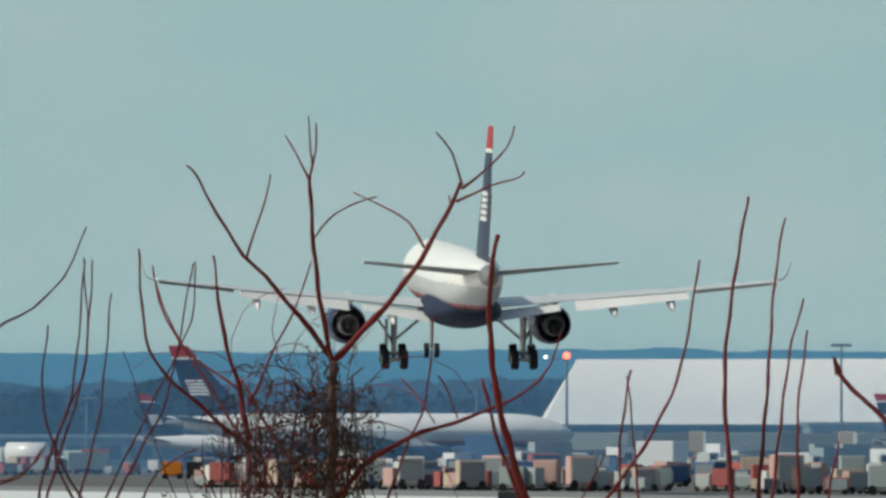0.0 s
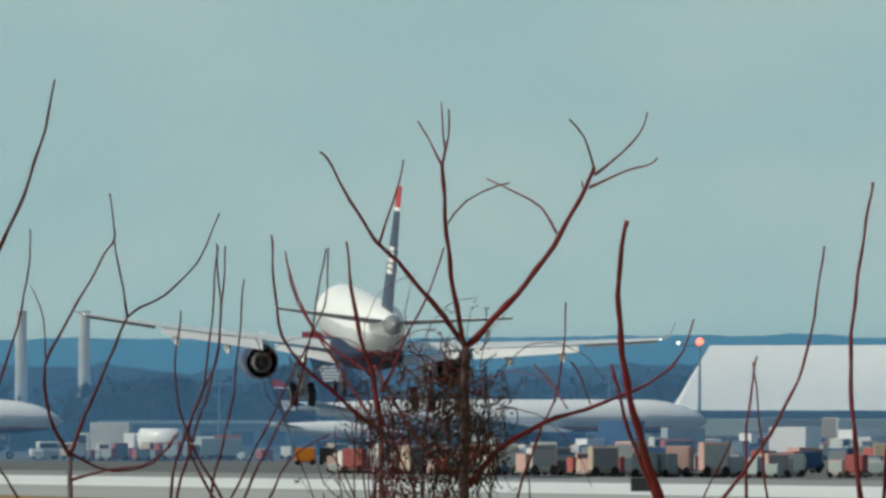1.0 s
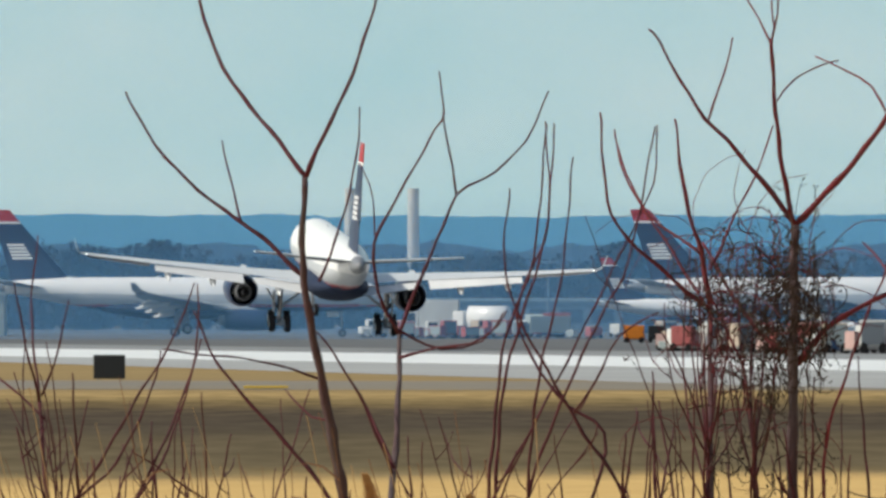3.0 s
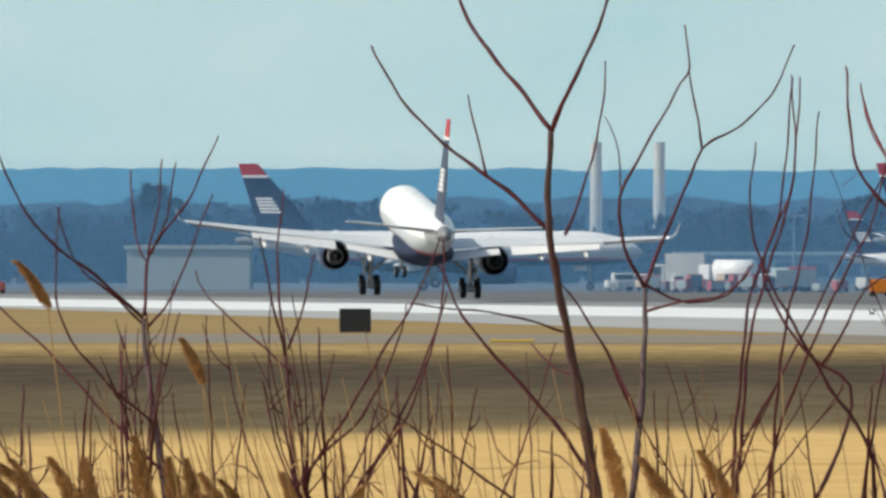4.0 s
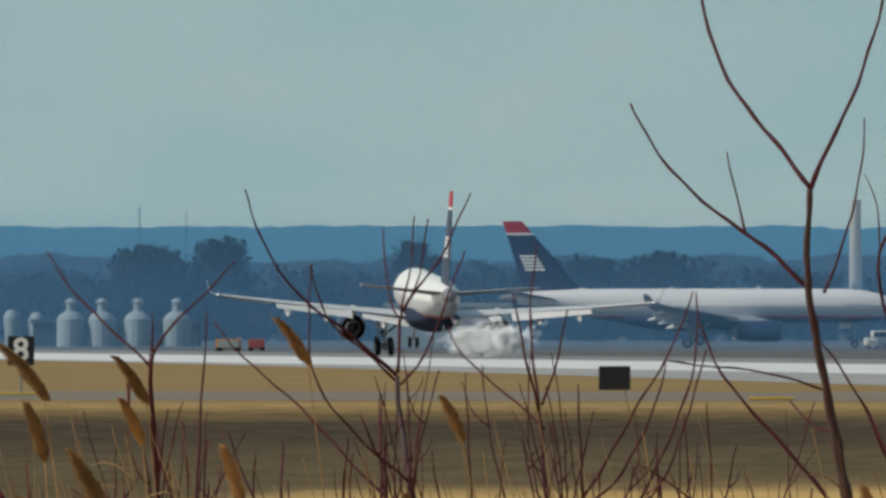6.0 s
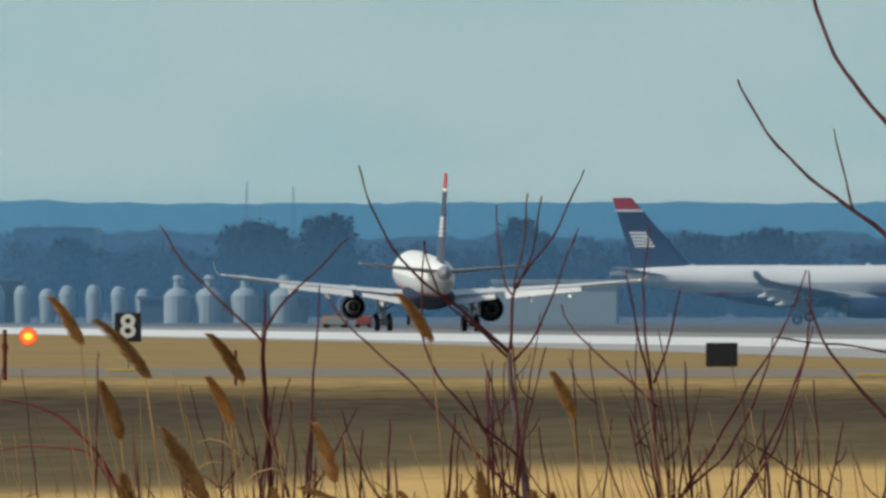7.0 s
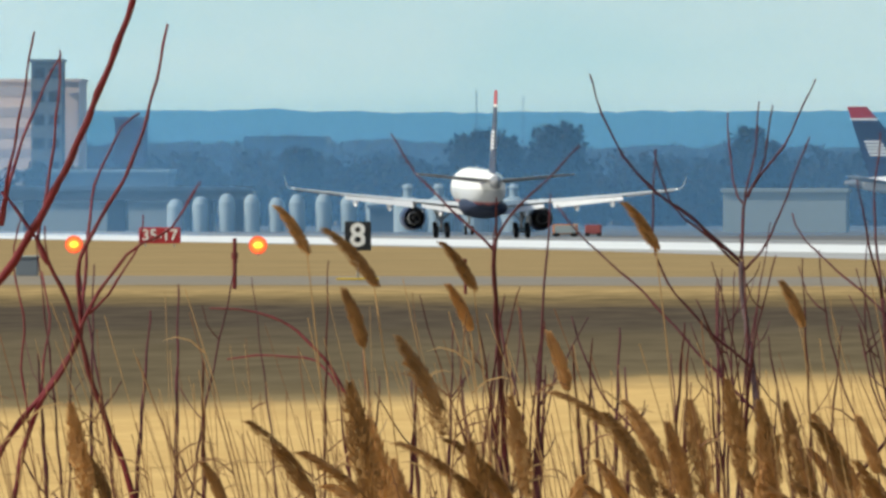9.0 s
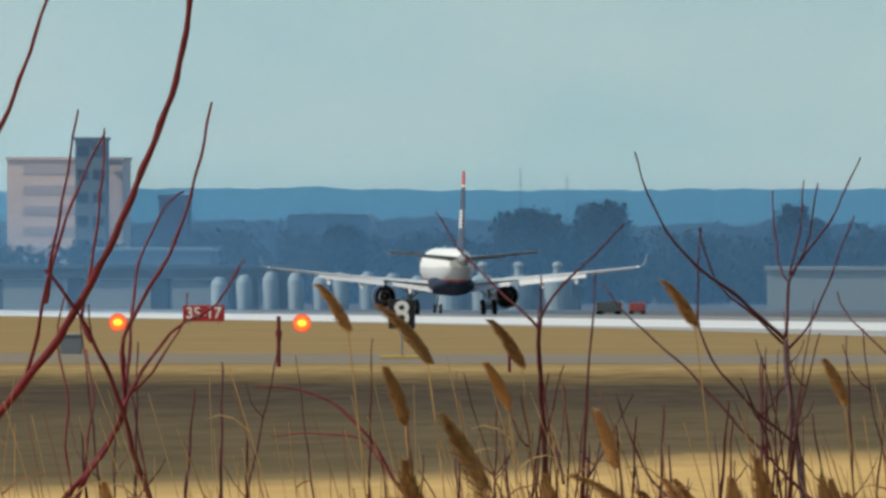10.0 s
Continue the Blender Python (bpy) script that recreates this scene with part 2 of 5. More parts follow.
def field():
    """The field: straw, a grey-brown stretch with cloud shade painted in, a darker belt and the verge, one running into
    the other.
    """
    m = mat("cloud_shaded_field", (0.57, 0.39, 0.165), 0.95, vary=0.3, grain=1.2, stain=0.35, bump=0.4, second=(0.46, 0.30, 0.12))
    nt = m.node_tree
    n, link = nt.nodes, nt.links.new
    base = n["Principled BSDF"].inputs["Base Color"]
    straw = base.links[0].from_socket
    uv, sep, geo, ramp, cover = (n.new("ShaderNode" + k) for k in ("UVMap", "SeparateXYZ", "NewGeometry", "ValToRGB", "MapRange"))
    uv.uv_map = "depth"
    link(uv.outputs[0], sep.inputs[0])
    last = sep.outputs["Y"]
    tones = []
    for sx, sy, amount in ((0.10, 0.03, 0.16), (0.8, 0.10, 0.075), (5.0, 0.35, 0.03)):
        mp, tex, ma = n.new("ShaderNodeMapping"), n.new("ShaderNodeTexNoise"), n.new("ShaderNodeMath")
        mp.inputs["Scale"].default_value = (sx, sy, 1)
        tex.inputs["Scale"].default_value, tex.inputs["Detail"].default_value = 1.0, 4.0
        link(geo.outputs["Position"], mp.inputs["Vector"])
        link(mp.outputs[0], tex.inputs["Vector"])
        tones.append(tex.outputs["Fac"])
        off = n.new("ShaderNodeMath")
        off.operation, off.inputs[1].default_value = "SUBTRACT", 0.5
        link(tex.outputs["Fac"], off.inputs[0])
        ma.operation, ma.inputs[1].default_value = "MULTIPLY_ADD", amount
        link(off.outputs[0], ma.inputs[0])
        link(last, ma.inputs[2])
        last = ma.outputs[0]
    # the grey-brown stops put a cloud's shade on the straw into the colour
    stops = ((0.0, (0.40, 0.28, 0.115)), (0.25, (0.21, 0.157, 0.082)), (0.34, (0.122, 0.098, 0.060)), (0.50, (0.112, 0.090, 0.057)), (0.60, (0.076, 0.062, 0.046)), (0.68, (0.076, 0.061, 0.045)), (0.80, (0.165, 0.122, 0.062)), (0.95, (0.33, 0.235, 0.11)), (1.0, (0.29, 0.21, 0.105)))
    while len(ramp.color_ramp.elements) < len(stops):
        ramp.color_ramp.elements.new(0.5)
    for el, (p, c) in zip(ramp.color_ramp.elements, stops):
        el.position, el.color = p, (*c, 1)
    link(last, ramp.inputs[0])
    cover.inputs["From Min"].default_value, cover.inputs["From Max"].default_value = 0.17, 0.27
    link(last, cover.inputs["Value"])
    mix, streak, hsv = n.new("ShaderNodeMix"), n.new("ShaderNodeMapRange"), n.new("ShaderNodeHueSaturation")
    mix.data_type = "RGBA"
    streak.inputs["From Min"].default_value, streak.inputs["From Max"].default_value = 0.3, 0.7
    streak.inputs["To Min"].default_value, streak.inputs["To Max"].default_value = 0.80, 1.22
    link(tones[1], streak.inputs["Value"])
    link(streak.outputs[0], hsv.inputs["Value"])
    link(ramp.outputs["Color"], hsv.inputs["Color"])
    link(cover.outputs[0], mix.inputs["Factor"])
    link(straw, mix.inputs["A"])
    link(hsv.outputs["Color"], mix.inputs["B"])
    link(mix.outputs["Result"], base)
    bm = bmesh.new()
    lay = bm.loops.layers.uv.new("depth")
    ways = [-100 + 2 * i for i in range(101)]
    grid, level = [], {}
    for b in ways:
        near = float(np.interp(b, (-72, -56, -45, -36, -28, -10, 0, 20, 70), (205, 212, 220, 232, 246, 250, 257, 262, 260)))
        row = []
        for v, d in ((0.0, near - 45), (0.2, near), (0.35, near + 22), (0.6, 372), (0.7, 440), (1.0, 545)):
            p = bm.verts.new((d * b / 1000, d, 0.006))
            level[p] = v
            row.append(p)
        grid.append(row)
    for p, q in zip(grid, grid[1:]):
        for k in range(5):
            f = bm.faces.new((p[k], q[k], q[k + 1], p[k + 1]))
            for lp in f.loops:
                lp[lay].uv = (0, level[lp.vert])
    return tagged(part("field_shaded", bm, m), "grey-brown field beyond the yellow grass, cloud shade put into its colour", "ground", kind="structure")


def strip_along(name, off0, off1, z, material, label, y0=200, y1=3200, category="runway"):
    """A strip beside the runway's centre line, between two offsets to its near side (the second may change along the way)."""
    bm = bmesh.new()
    k = math.sqrt(1 + RUN_SLOPE ** 2)
    line = lambda y, off: (RUN_X + RUN_SLOPE * y - off * k, y, z)
    n = 60
    edge = off1 if callable(off1) else lambda y: off1
    for i in range(n):
        ya, yb = y0 + (y1 - y0) * i / n, y0 + (y1 - y0) * (i + 1) / n
        bm.faces.new([bm.verts.new(p) for p in (line(ya, off0), line(ya, edge(ya)), line(yb, edge(yb)), line(yb, off0))])
    bmesh.ops.remove_doubles(bm, verts=bm.verts[:], dist=0.001)
    return tagged(part(name, bm, material), label, category, kind="structure")


bm = bmesh.new()
bmesh.ops.create_grid(bm, x_segments=60, y_segments=60, size=4000)
bmesh.ops.translate(bm, verts=bm.verts[:], vec=(0, 1500, 0))
tagged(part("ground", bm, STRAW), "dry straw-yellow winter grassland", "ground", kind="structure")
band_across("field_verge", lambda x: 500, lambda x: 1500, 0.004, VERGE, 8, "tan dry grass verge beside the runway", 400, 1200)
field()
bm = bmesh.new()
vs = [bm.verts.new(p) for p in ((-260, 720, 0.012), (-260, 618, 0.012), (260, 500, 0.012), (260, 545, 0.012))]
bm.faces.new(vs)
tagged(part("service_road", bm, ROAD), "narrow grey asphalt service road across the grass", "road", kind="structure")
strip_along("taxiway", 50, lambda y: float(np.interp(y, (600, 1050, 1300), (86, 58, 52))), 0.016, ASPHALT, "grey asphalt taxiway shoulder beside the runway")
strip_along("runway_glare_strip", 12, 50, 0.021, GLARE_CONCRETE, "concrete strip of the runway, sun glare put into its white")
strip_along("runway", -15, 11.9, 0.021, RUNWAY, "dark worn asphalt runway")
strip_along("apron", -900, -15.2, 0.026, APRON, "grey airport apron behind the runway", 700, 3000, "apron")

# ---- distance: sky, hills, woods ----
bm = bmesh.new()
vs = [bm.verts.new(p) for p in ((-900, 4900, -60), (900, 4900, -60), (900, 4900, 900), (-900, 4900, 900))]
bm.faces.new(vs)
tagged(part("backdrop_sky", bm, sky_material()), "pale hazy blue-grey sky with faint clouds", "sky", kind="structure")


def ridge(name, dist, base, swell, fine, seed, material, label, x0=-700, x1=700):
    bm = bmesh.new()
    n = 500
    prev = None
    for i in range(n + 1):
        x = x0 + (x1 - x0) * i / n
        h = base + swell * noise.noise(Vector((x * 0.006, seed, 0))) + fine * noise.noise(Vector((x * 0.05, seed, 3))) + 0.5 * fine * noise.noise(Vector((x * 0.25, seed, 7)))
        row = [bm.verts.new((x, dist - 60, -1)), bm.verts.new((x, dist, h * 0.7)), bm.verts.new((x, dist + 40, h))]
        if prev:
            for k in range(2):
                bm.faces.new((prev[k], row[k], row[k + 1], prev[k + 1]))
        prev = row
    return tagged(part(name, bm, material), label, "hills", kind="structure")


def veil(name, dist, thickness, aloft, wide):
    """The winter haze, put in as one thin blue-tinted sheet that scatters daylight, thinner aloft."""
    m = bpy.data.materials.new(name)
    m.use_nodes = True
    nt = m.node_tree
    nt.nodes.remove(nt.nodes["Principled BSDF"])
    clear, scatter, mix = (nt.nodes.new("ShaderNode" + k) for k in ("BsdfTransparent", "BsdfDiffuse", "MixShader"))
    scatter.inputs["Color"].default_value = (0.185, 0.455, 0.80, 1)
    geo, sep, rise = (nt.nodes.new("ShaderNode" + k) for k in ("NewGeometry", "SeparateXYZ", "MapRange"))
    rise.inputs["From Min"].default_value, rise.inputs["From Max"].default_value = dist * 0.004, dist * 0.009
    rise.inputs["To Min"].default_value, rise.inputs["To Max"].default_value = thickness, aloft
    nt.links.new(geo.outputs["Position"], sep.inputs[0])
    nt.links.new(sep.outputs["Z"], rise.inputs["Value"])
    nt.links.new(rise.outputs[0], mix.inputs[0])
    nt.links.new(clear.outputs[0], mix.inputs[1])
    nt.links.new(scatter.outputs[0], mix.inputs[2])
    nt.links.new(mix.outputs[0], nt.nodes["Material Output"].inputs["Surface"])
    bm = bmesh.new()
    bm.faces.new([bm.verts.new(p) for p in ((-wide, dist, -2), (wide, dist, -2), (wide, dist, 260), (-wide, dist, 260))])
    return tagged(part(name, bm, m), "thin blue-tinted sheet standing in for winter haze over the airfield", "haze", kind="structure")


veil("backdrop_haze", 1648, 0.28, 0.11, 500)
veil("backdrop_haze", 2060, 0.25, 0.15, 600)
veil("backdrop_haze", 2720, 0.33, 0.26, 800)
ridge("backdrop_rise", 4100, 21.0, 4.0, 3.0, 9.0, RIDGE, "dark tree-covered rise, haze blue put in as glow")
ridge("backdrop_hills", 4700, 32.5, 2.4, 1.2, 2.0, HILL, "long wooded ridge, its haze blue put in as glow")


def woods(name, dist, depth, count, low, high, seed, label, x0, x1, clumps=170, plump=0.0):
    """A belt of bare trees: trunks and loose crowns of twig clumps."""
    rng = random.Random(seed)
    bm = bmesh.new()
    verts, faces = [], []
    for k in range(count):
        x, y = rng.uniform(x0, x1), dist + rng.uniform(0, depth)
        h = rng.uniform(low, high) * (0.85 + 0.3 * noise.noise(Vector((x * 0.02, seed, 0))))
        w = h * rng.uniform(0.28, 0.42) * (1 - plump * 0.30)
        for j in range(clumps):
            a, u, s = rng.uniform(0, 6.28), rng.random() ** 0.6, rng.uniform(0.35, 1.05)
            z = h * (0.02 + 0.96 * rng.random() ** (1 - 0.45 * plump))
            r = w * u * math.sqrt(max(0.05, 1 - ((z / h - 0.5) / 0.55) ** 2))
            c = Vector((x + r * math.cos(a), y + r * math.sin(a), z))
            i = len(verts)
            for _ in range(3):
                verts.append(c + Vector((rng.uniform(-s, s), rng.uniform(-s, s), rng.uniform(-s, s) * 1.2)))
            faces.append((i, i + 1, i + 2))
        i = len(verts)
        verts += [(x - 0.3, y, 0), (x + 0.3, y, 0), (x + 0.1, y, h * 0.6), (x - 0.1, y, h * 0.6)]
        faces.append((i, i + 1, i + 2, i + 3))
    bm.free()
    me = bpy.data.meshes.new(name)
    me.from_pydata([tuple(v) for v in verts], [], faces)
    me.materials.append(WOODS)
    return tagged(new(name, me), label, "woods", kind="stuff")


woods("far_woods", 3300, 250, 800, 15, 19.5, 3, "bare winter woods, dark blue in the haze", -420, 420)
woods("near_woods", 2600, 110, 780, 9.5, 15.2, 8, "bare scrub woods behind the airfield", -320, 320)
for b, dist, h, count in ((-50.5, 2900, 16.5, 12), (-39.2, 2880, 20.4, 34), (-37.6, 2890, 18.5, 16), (-33.9, 2880, 19.2, 26), (-27.5, 3000, 17.0, 10), (-21.7, 3000, 20.8, 12), (-20.6, 3010, 18.5, 12),
                          (-10.1, 2950, 19.0, 24), (-5.4, 3000, 18.4, 18), (1.5, 3000, 15, 10), (16.5, 3000, 18.0, 16), (24.0, 3000, 18.5, 26), (27.0, 3010, 18.8, 22), (36.0, 3000, 16.5, 16)):
    x, _ = at(b, dist)
    near = 2575 / dist
    h, x = 2.74 + (h * 1.02 - 2.74) * near, x * near
    woods("tall_tree", 2575, 4, count, h * 0.80, h, int(b * 7), "tall bare tree standing above the woods", x - 0.06 * count - 0.6, x + 0.06 * count + 0.6, 210, 1.0)


# ---- airliner ----
FUSELAGE = [(23.5, 0.08, -0.55), (23.0, 0.55, -0.5), (22.0, 1.02, -0.38), (20.5, 1.45, -0.2), (18.5, 1.75, -0.06), (16.5, 1.87, 0), (8, 1.88, 0), (0, 1.88, 0), (-7, 1.88, 0),
            (-11, 1.76, 0.12), (-15, 1.42, 0.42), (-18.5, 1.02, 0.68), (-21.5, 0.62, 0.84), (-23.3, 0.28, 0.9), (-23.6, 0.12, 0.9)]


def aerofoil(le, te, z, thick, x, n=6, drop=0.0):
    """A closed section in the plane x = const, from leading to trailing edge."""
    up, lo = [], []
    for i in range(n + 1):
        u = i / n
        t = thick * (1.6 * math.sqrt(u) * (1 - u) + 0.04)
        y = le + (te - le) * u
        up.append((x, y, z + t * 0.6 - drop * u))
        lo.append((x, y, z - t * 0.4 - drop * u))
    return up + lo[::-1][:-1]


def lifting(sections, material, name, parent, label="", side=1, drop=0.0):
    bm = bmesh.new()
    rings(bm, [aerofoil(le, te, z, th, x * side, drop=drop * (le - te) / 5) for x, le, te, z, th in sections])
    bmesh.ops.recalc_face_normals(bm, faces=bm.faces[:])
    # faces turned down get the grey with shade in its colour
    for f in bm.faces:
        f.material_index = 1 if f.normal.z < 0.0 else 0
    return part(name, bm, [material, SHADE_GREY], parent, label, smooth=False)


def wheel_part(parent, x, y, z, r, w):
    bm = bmesh.new()
    prof = [(-w / 2, r * 0.62), (-w / 2, r * 0.88), (-w * 0.36, r), (w * 0.36, r), (w / 2, r * 0.88), (w / 2, r * 0.62)]
    rings(bm, [circle((x + dx, y, z), rr, "x", 20) for dx, rr in prof])
    tyre = part("wheel", bm, RUBBER, parent, smooth=False)
    bm = bmesh.new()
    rings(bm, [circle((x + dx, y, z), r * 0.55, "x", 14) for dx in (-w * 0.53, w * 0.53)])
    part("hub", bm, STEEL, tyre)


def airliner(label):
    e = tagged(new("airliner"), label, "airliner")
    # fuselage in painted zones: white crown, lower sides greyed for shade, red cheat line, blue-grey belly, grey tail
    # cone
    bm = bmesh.new()
    n = 60
    stations = sorted({q[0] for q in FUSELAGE} | {-23 + 0.8 * k for k in range(57)}, reverse=True)
    along = lambda y, k: float(np.interp(-y, [-q[0] for q in FUSELAGE], [q[k] for q in FUSELAGE]))
    rings(bm, [circle((0, y, along(y, 2)), along(y, 1), "y", n, along(y, 1) * 1.05) for y in stations])
    for f in bm.faces:
        c = f.calc_center_median()
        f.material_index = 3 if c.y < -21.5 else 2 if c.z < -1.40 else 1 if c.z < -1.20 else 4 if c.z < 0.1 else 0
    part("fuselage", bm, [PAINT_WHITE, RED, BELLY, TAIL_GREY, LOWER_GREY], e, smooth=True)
    bm = bmesh.new()
    rings(bm, [circle((0, y, z), rx, "y", 20, rz) for y, rx, rz, z in ((8.5, 0.4, 0.2, -1.6), (6.5, 1.75, 0.8, -1.65), (2, 2.3, 1.1, -1.78), (-5, 2.3, 1.1, -1.78), (-8.5, 1.75, 0.75, -1.6), (-11.5, 0.4, 0.2, -1.35))])
    part("wing_fairing", bm, BELLY, e, "dark blue-grey belly fairing", smooth=True)
    for s in (-1, 1):
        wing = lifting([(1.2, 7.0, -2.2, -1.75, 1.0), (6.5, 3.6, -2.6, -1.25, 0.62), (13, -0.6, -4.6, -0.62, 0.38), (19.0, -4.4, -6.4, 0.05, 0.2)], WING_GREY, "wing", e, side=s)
        # flaps lowered behind the trailing edge, slat ahead, fairings below
        for x0, x1, za, zb, ya, yb in ((2.0, 6.0, -1.92, -1.5, -2.3, -2.8), (6.9, 13.6, -1.22, -0.70, -2.95, -4.95)):
            bm = bmesh.new()
            rings(bm, [aerofoil(ya + 0.5, ya - 1.5, za, 0.22, x0 * s, 5, 0.6), aerofoil(yb + 0.5, yb - 1.0, zb + 0.05, 0.16, x1 * s, 5, 0.36)])
            part("flap", bm, FLAP_GREY, wing, "lowered pale grey flap")
        bm = bmesh.new()
        rings(bm, [aerofoil(4.4, 3.5, -1.45, 0.22, 6.9 * s, 4, 0.0), aerofoil(-3.3, -3.9, -0.12, 0.14, 18.2 * s, 4, 0.0)])
        part("slat", bm, FLAP_GREY, wing)
        for x, y, z in ((4.2, -2.9, -2.25), (9.2, -3.8, -1.7), (12.6, -4.9, -1.3)):
            bm = bmesh.new()
            rings(bm, [circle((x * s, y + dy, z + dz), r, "y", 10, r * 1.35) for dy, dz, r in ((2.6, 0.35, 0.06), (1.2, 0.1, 0.22), (-0.4, -0.1, 0.24), (-1.5, -0.35, 0.06))])
            part("flap_fairing", bm, WING_GREY, wing, smooth=True)
        bm = bmesh.new()
        rings(bm, [aerofoil(-4.4, -6.4, 0.05, 0.16, 19.0 * s, 5), aerofoil(-5.0, -6.5, 0.22, 0.12, 19.35 * s, 5), aerofoil(-5.7, -6.8, 0.55, 0.07, 19.52 * s, 5), aerofoil(-6.4, -6.9, 1.3, 0.03, 19.72 * s, 5)])
        part("winglet", bm, TAIL_GREY, wing)
        bm = bmesh.new()
        rings(bm, [aerofoil(-4.3, -5.35, -0.57, 0.12, 14.0 * s, 5, 0.16), aerofoil(-5.75, -6.5, -0.03, 0.07, 18.6 * s, 5, 0.12)])
        part("aileron", bm, SHADE_GREY, wing, "grey aileron, darkened to stand for shade")
        part("tip_light", boxed(18.8 * s - 0.05, 18.8 * s + 0.05, -6.5, -6.4, 0.05, 0.12), WHITE_LENS, wing)
        # engine: open nacelle, dark core, hot cone
        bm = bmesh.new()
        prof = ((8.6, 0.96), (8.9, 1.08), (8.5, 1.18), (7.2, 1.25), (5.6, 1.23), (3.9, 1.06), (3.85, 0.99), (4.6, 0.97), (5.2, 0.96))
        rings(bm, [circle((6.3 * s, y, -2.95), r, "y", 26) for y, r in prof], cap=False)
        eng = part("engine", bm, NAVY, e, "dark blue engine nacelle", smooth=True)
        bm = bmesh.new()
        rings(bm, [circle((6.3 * s, y, -2.95), r, "y", 26) for y, r in ((5.2, 1.0), (5.15, 0.75), (3.5, 0.62), (3.1, 0.55), (3.4, 0.5))], cap=True)
        part("core_cowl", bm, TAIL_GREY, eng, "grey core cowl", smooth=True)
        bm = bmesh.new()
        rings(bm, [circle((6.3 * s, y, -2.95), r, "y", 16) for y, r in ((3.4, 0.36), (2.6, 0.2), (2.1, 0.05))])
        part("exhaust_cone", bm, DARK, eng, smooth=True)
        bm = bmesh.new()
        rings(bm, [circle((6.3 * s, y, -2.95), r, "y", 20) for y, r in ((8.0, 1.0), (7.9, 0.3), (7.95, 0.05))])
        part("fan", bm, DARK, eng)
        bm = bmesh.new()
        rings(bm, [[(6.3 * s - w, y0, z0), (6.3 * s + w, y0, z0), (6.3 * s + w, y1, z1), (6.3 * s - w, y1, z1)] for w, y0, z0, y1, z1 in ((0.16, 7.6, -1.7, 3.4, -1.75), (0.16, 5.0, -1.0, 1.6, -1.2))])
        part("pylon", bm, WING_GREY, eng)
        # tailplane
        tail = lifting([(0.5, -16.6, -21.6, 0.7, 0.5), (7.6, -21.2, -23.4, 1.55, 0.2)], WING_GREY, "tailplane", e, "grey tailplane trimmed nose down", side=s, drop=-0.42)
        # main gear: leg, stays, door, tilted bogie with four wheels
        gear = part("main_gear", tubed((3.95 * s, -1.2, -1.6), (3.95 * s, -1.2, -4.15), 0.22, 0.15, n=12), STEEL, e)
        part("side_stay", tubed((3.95 * s, -1.2, -3.2), (2.4 * s, -1.0, -1.9), 0.09, 0.09), STEEL, gear)
        part("drag_stay", tubed((3.95 * s, -1.2, -3.4), (4.8 * s, 0.6, -1.9), 0.08, 0.08), STEEL, gear)
        part("gear_door", boxed(4.4 * s - 0.03, 4.4 * s + 0.03, -2.0, -0.3, -3.5, -1.9, bevel=0.02), TAIL_GREY, gear)
        part("bogie_beam", tubed((3.95 * s, -2.0, -4.33), (3.95 * s, -0.4, -3.97), 0.14, 0.14), STEEL, gear)
        for dy, dz in ((-0.72, -0.16), (0.72, 0.16)):
            part("axle", tubed((3.95 * s - 0.6, -1.2 + dy, -4.15 + dz), (3.95 * s + 0.6, -1.2 + dy, -4.15 + dz), 0.09, 0.09), STEEL, gear)
            for dx in (-0.57, 0.57):
                wheel_part(gear, 3.95 * s + dx, -1.2 + dy, -4.15 + dz, 0.60, 0.46)
    nose = part("nose_gear", tubed((0, 17.2, -1.5), (0, 17.4, -4.25), 0.13, 0.1, n=10), STEEL, e)
    for dx in (-0.32, 0.32):
        wheel_part(nose, dx, 17.4, -4.43, 0.46, 0.3)
    part("gear_door", boxed(-0.5, -0.46, 15.6, 17.0, -2.6, -1.8), PAINT_WHITE, nose)
    # fin: blue with a red cap and a small flag of white bars
    def fin_row(z):
        u = (z - 1.2) / 8.4
        return -13.6 - 7.3 * u, -20.6 - 2.6 * u, 0.62 - 0.35 * u
    bm = bmesh.new()
    zs = [1.2, 2.6, 4.3, 6.4, 8.15, 8.4, 9.75]
    rows = []
    for z in zs:
        le, te, th = fin_row(z)
        ring = [(0, le, z)] + [(th * 0.5 * k, le + (te - le) * u, z) for u, k in ((0.12, 0.8), (0.35, 1), (0.7, 0.7))] + [(0.02, te, z), (-0.02, te, z)] + [(-th * 0.5 * k, le + (te - le) * u, z) for u, k in ((0.7, 0.7), (0.35, 1), (0.12, 0.8))]
        rows.append(ring)
    rings(bm, rows)
    for f in bm.faces:
        zc = f.calc_center_median().z
        f.material_index = 1 if zc > 8.4 else 2 if zc > 8.15 else 0
    fin = part("fin", bm, [NAVY, RED, PAINT_WHITE], e, "dark blue fin with a red cap")
    for s in (-1, 1):
        for k in range(5):
            z = 4.05 + 0.38 * k
            le, te, th = fin_row(z)
            ya, yb = le + (te - le) * 0.42, le + (te - le) * 0.85
            bm = bmesh.new()
            rings(bm, [[(s * (th * 0.5 * q + 0.03), y, z + dz) for y, q in ((ya, 0.99), (yb, 0.58))][::1] + [(s * (th * 0.5 * q - 0.1), y, z + dz) for y, q in ((yb, 0.58), (ya, 0.99))] for dz in (0, 0.25)])
            part("flag_bar", bm, PAINT_WHITE, fin, "white painted bar")
    bm = bmesh.new()
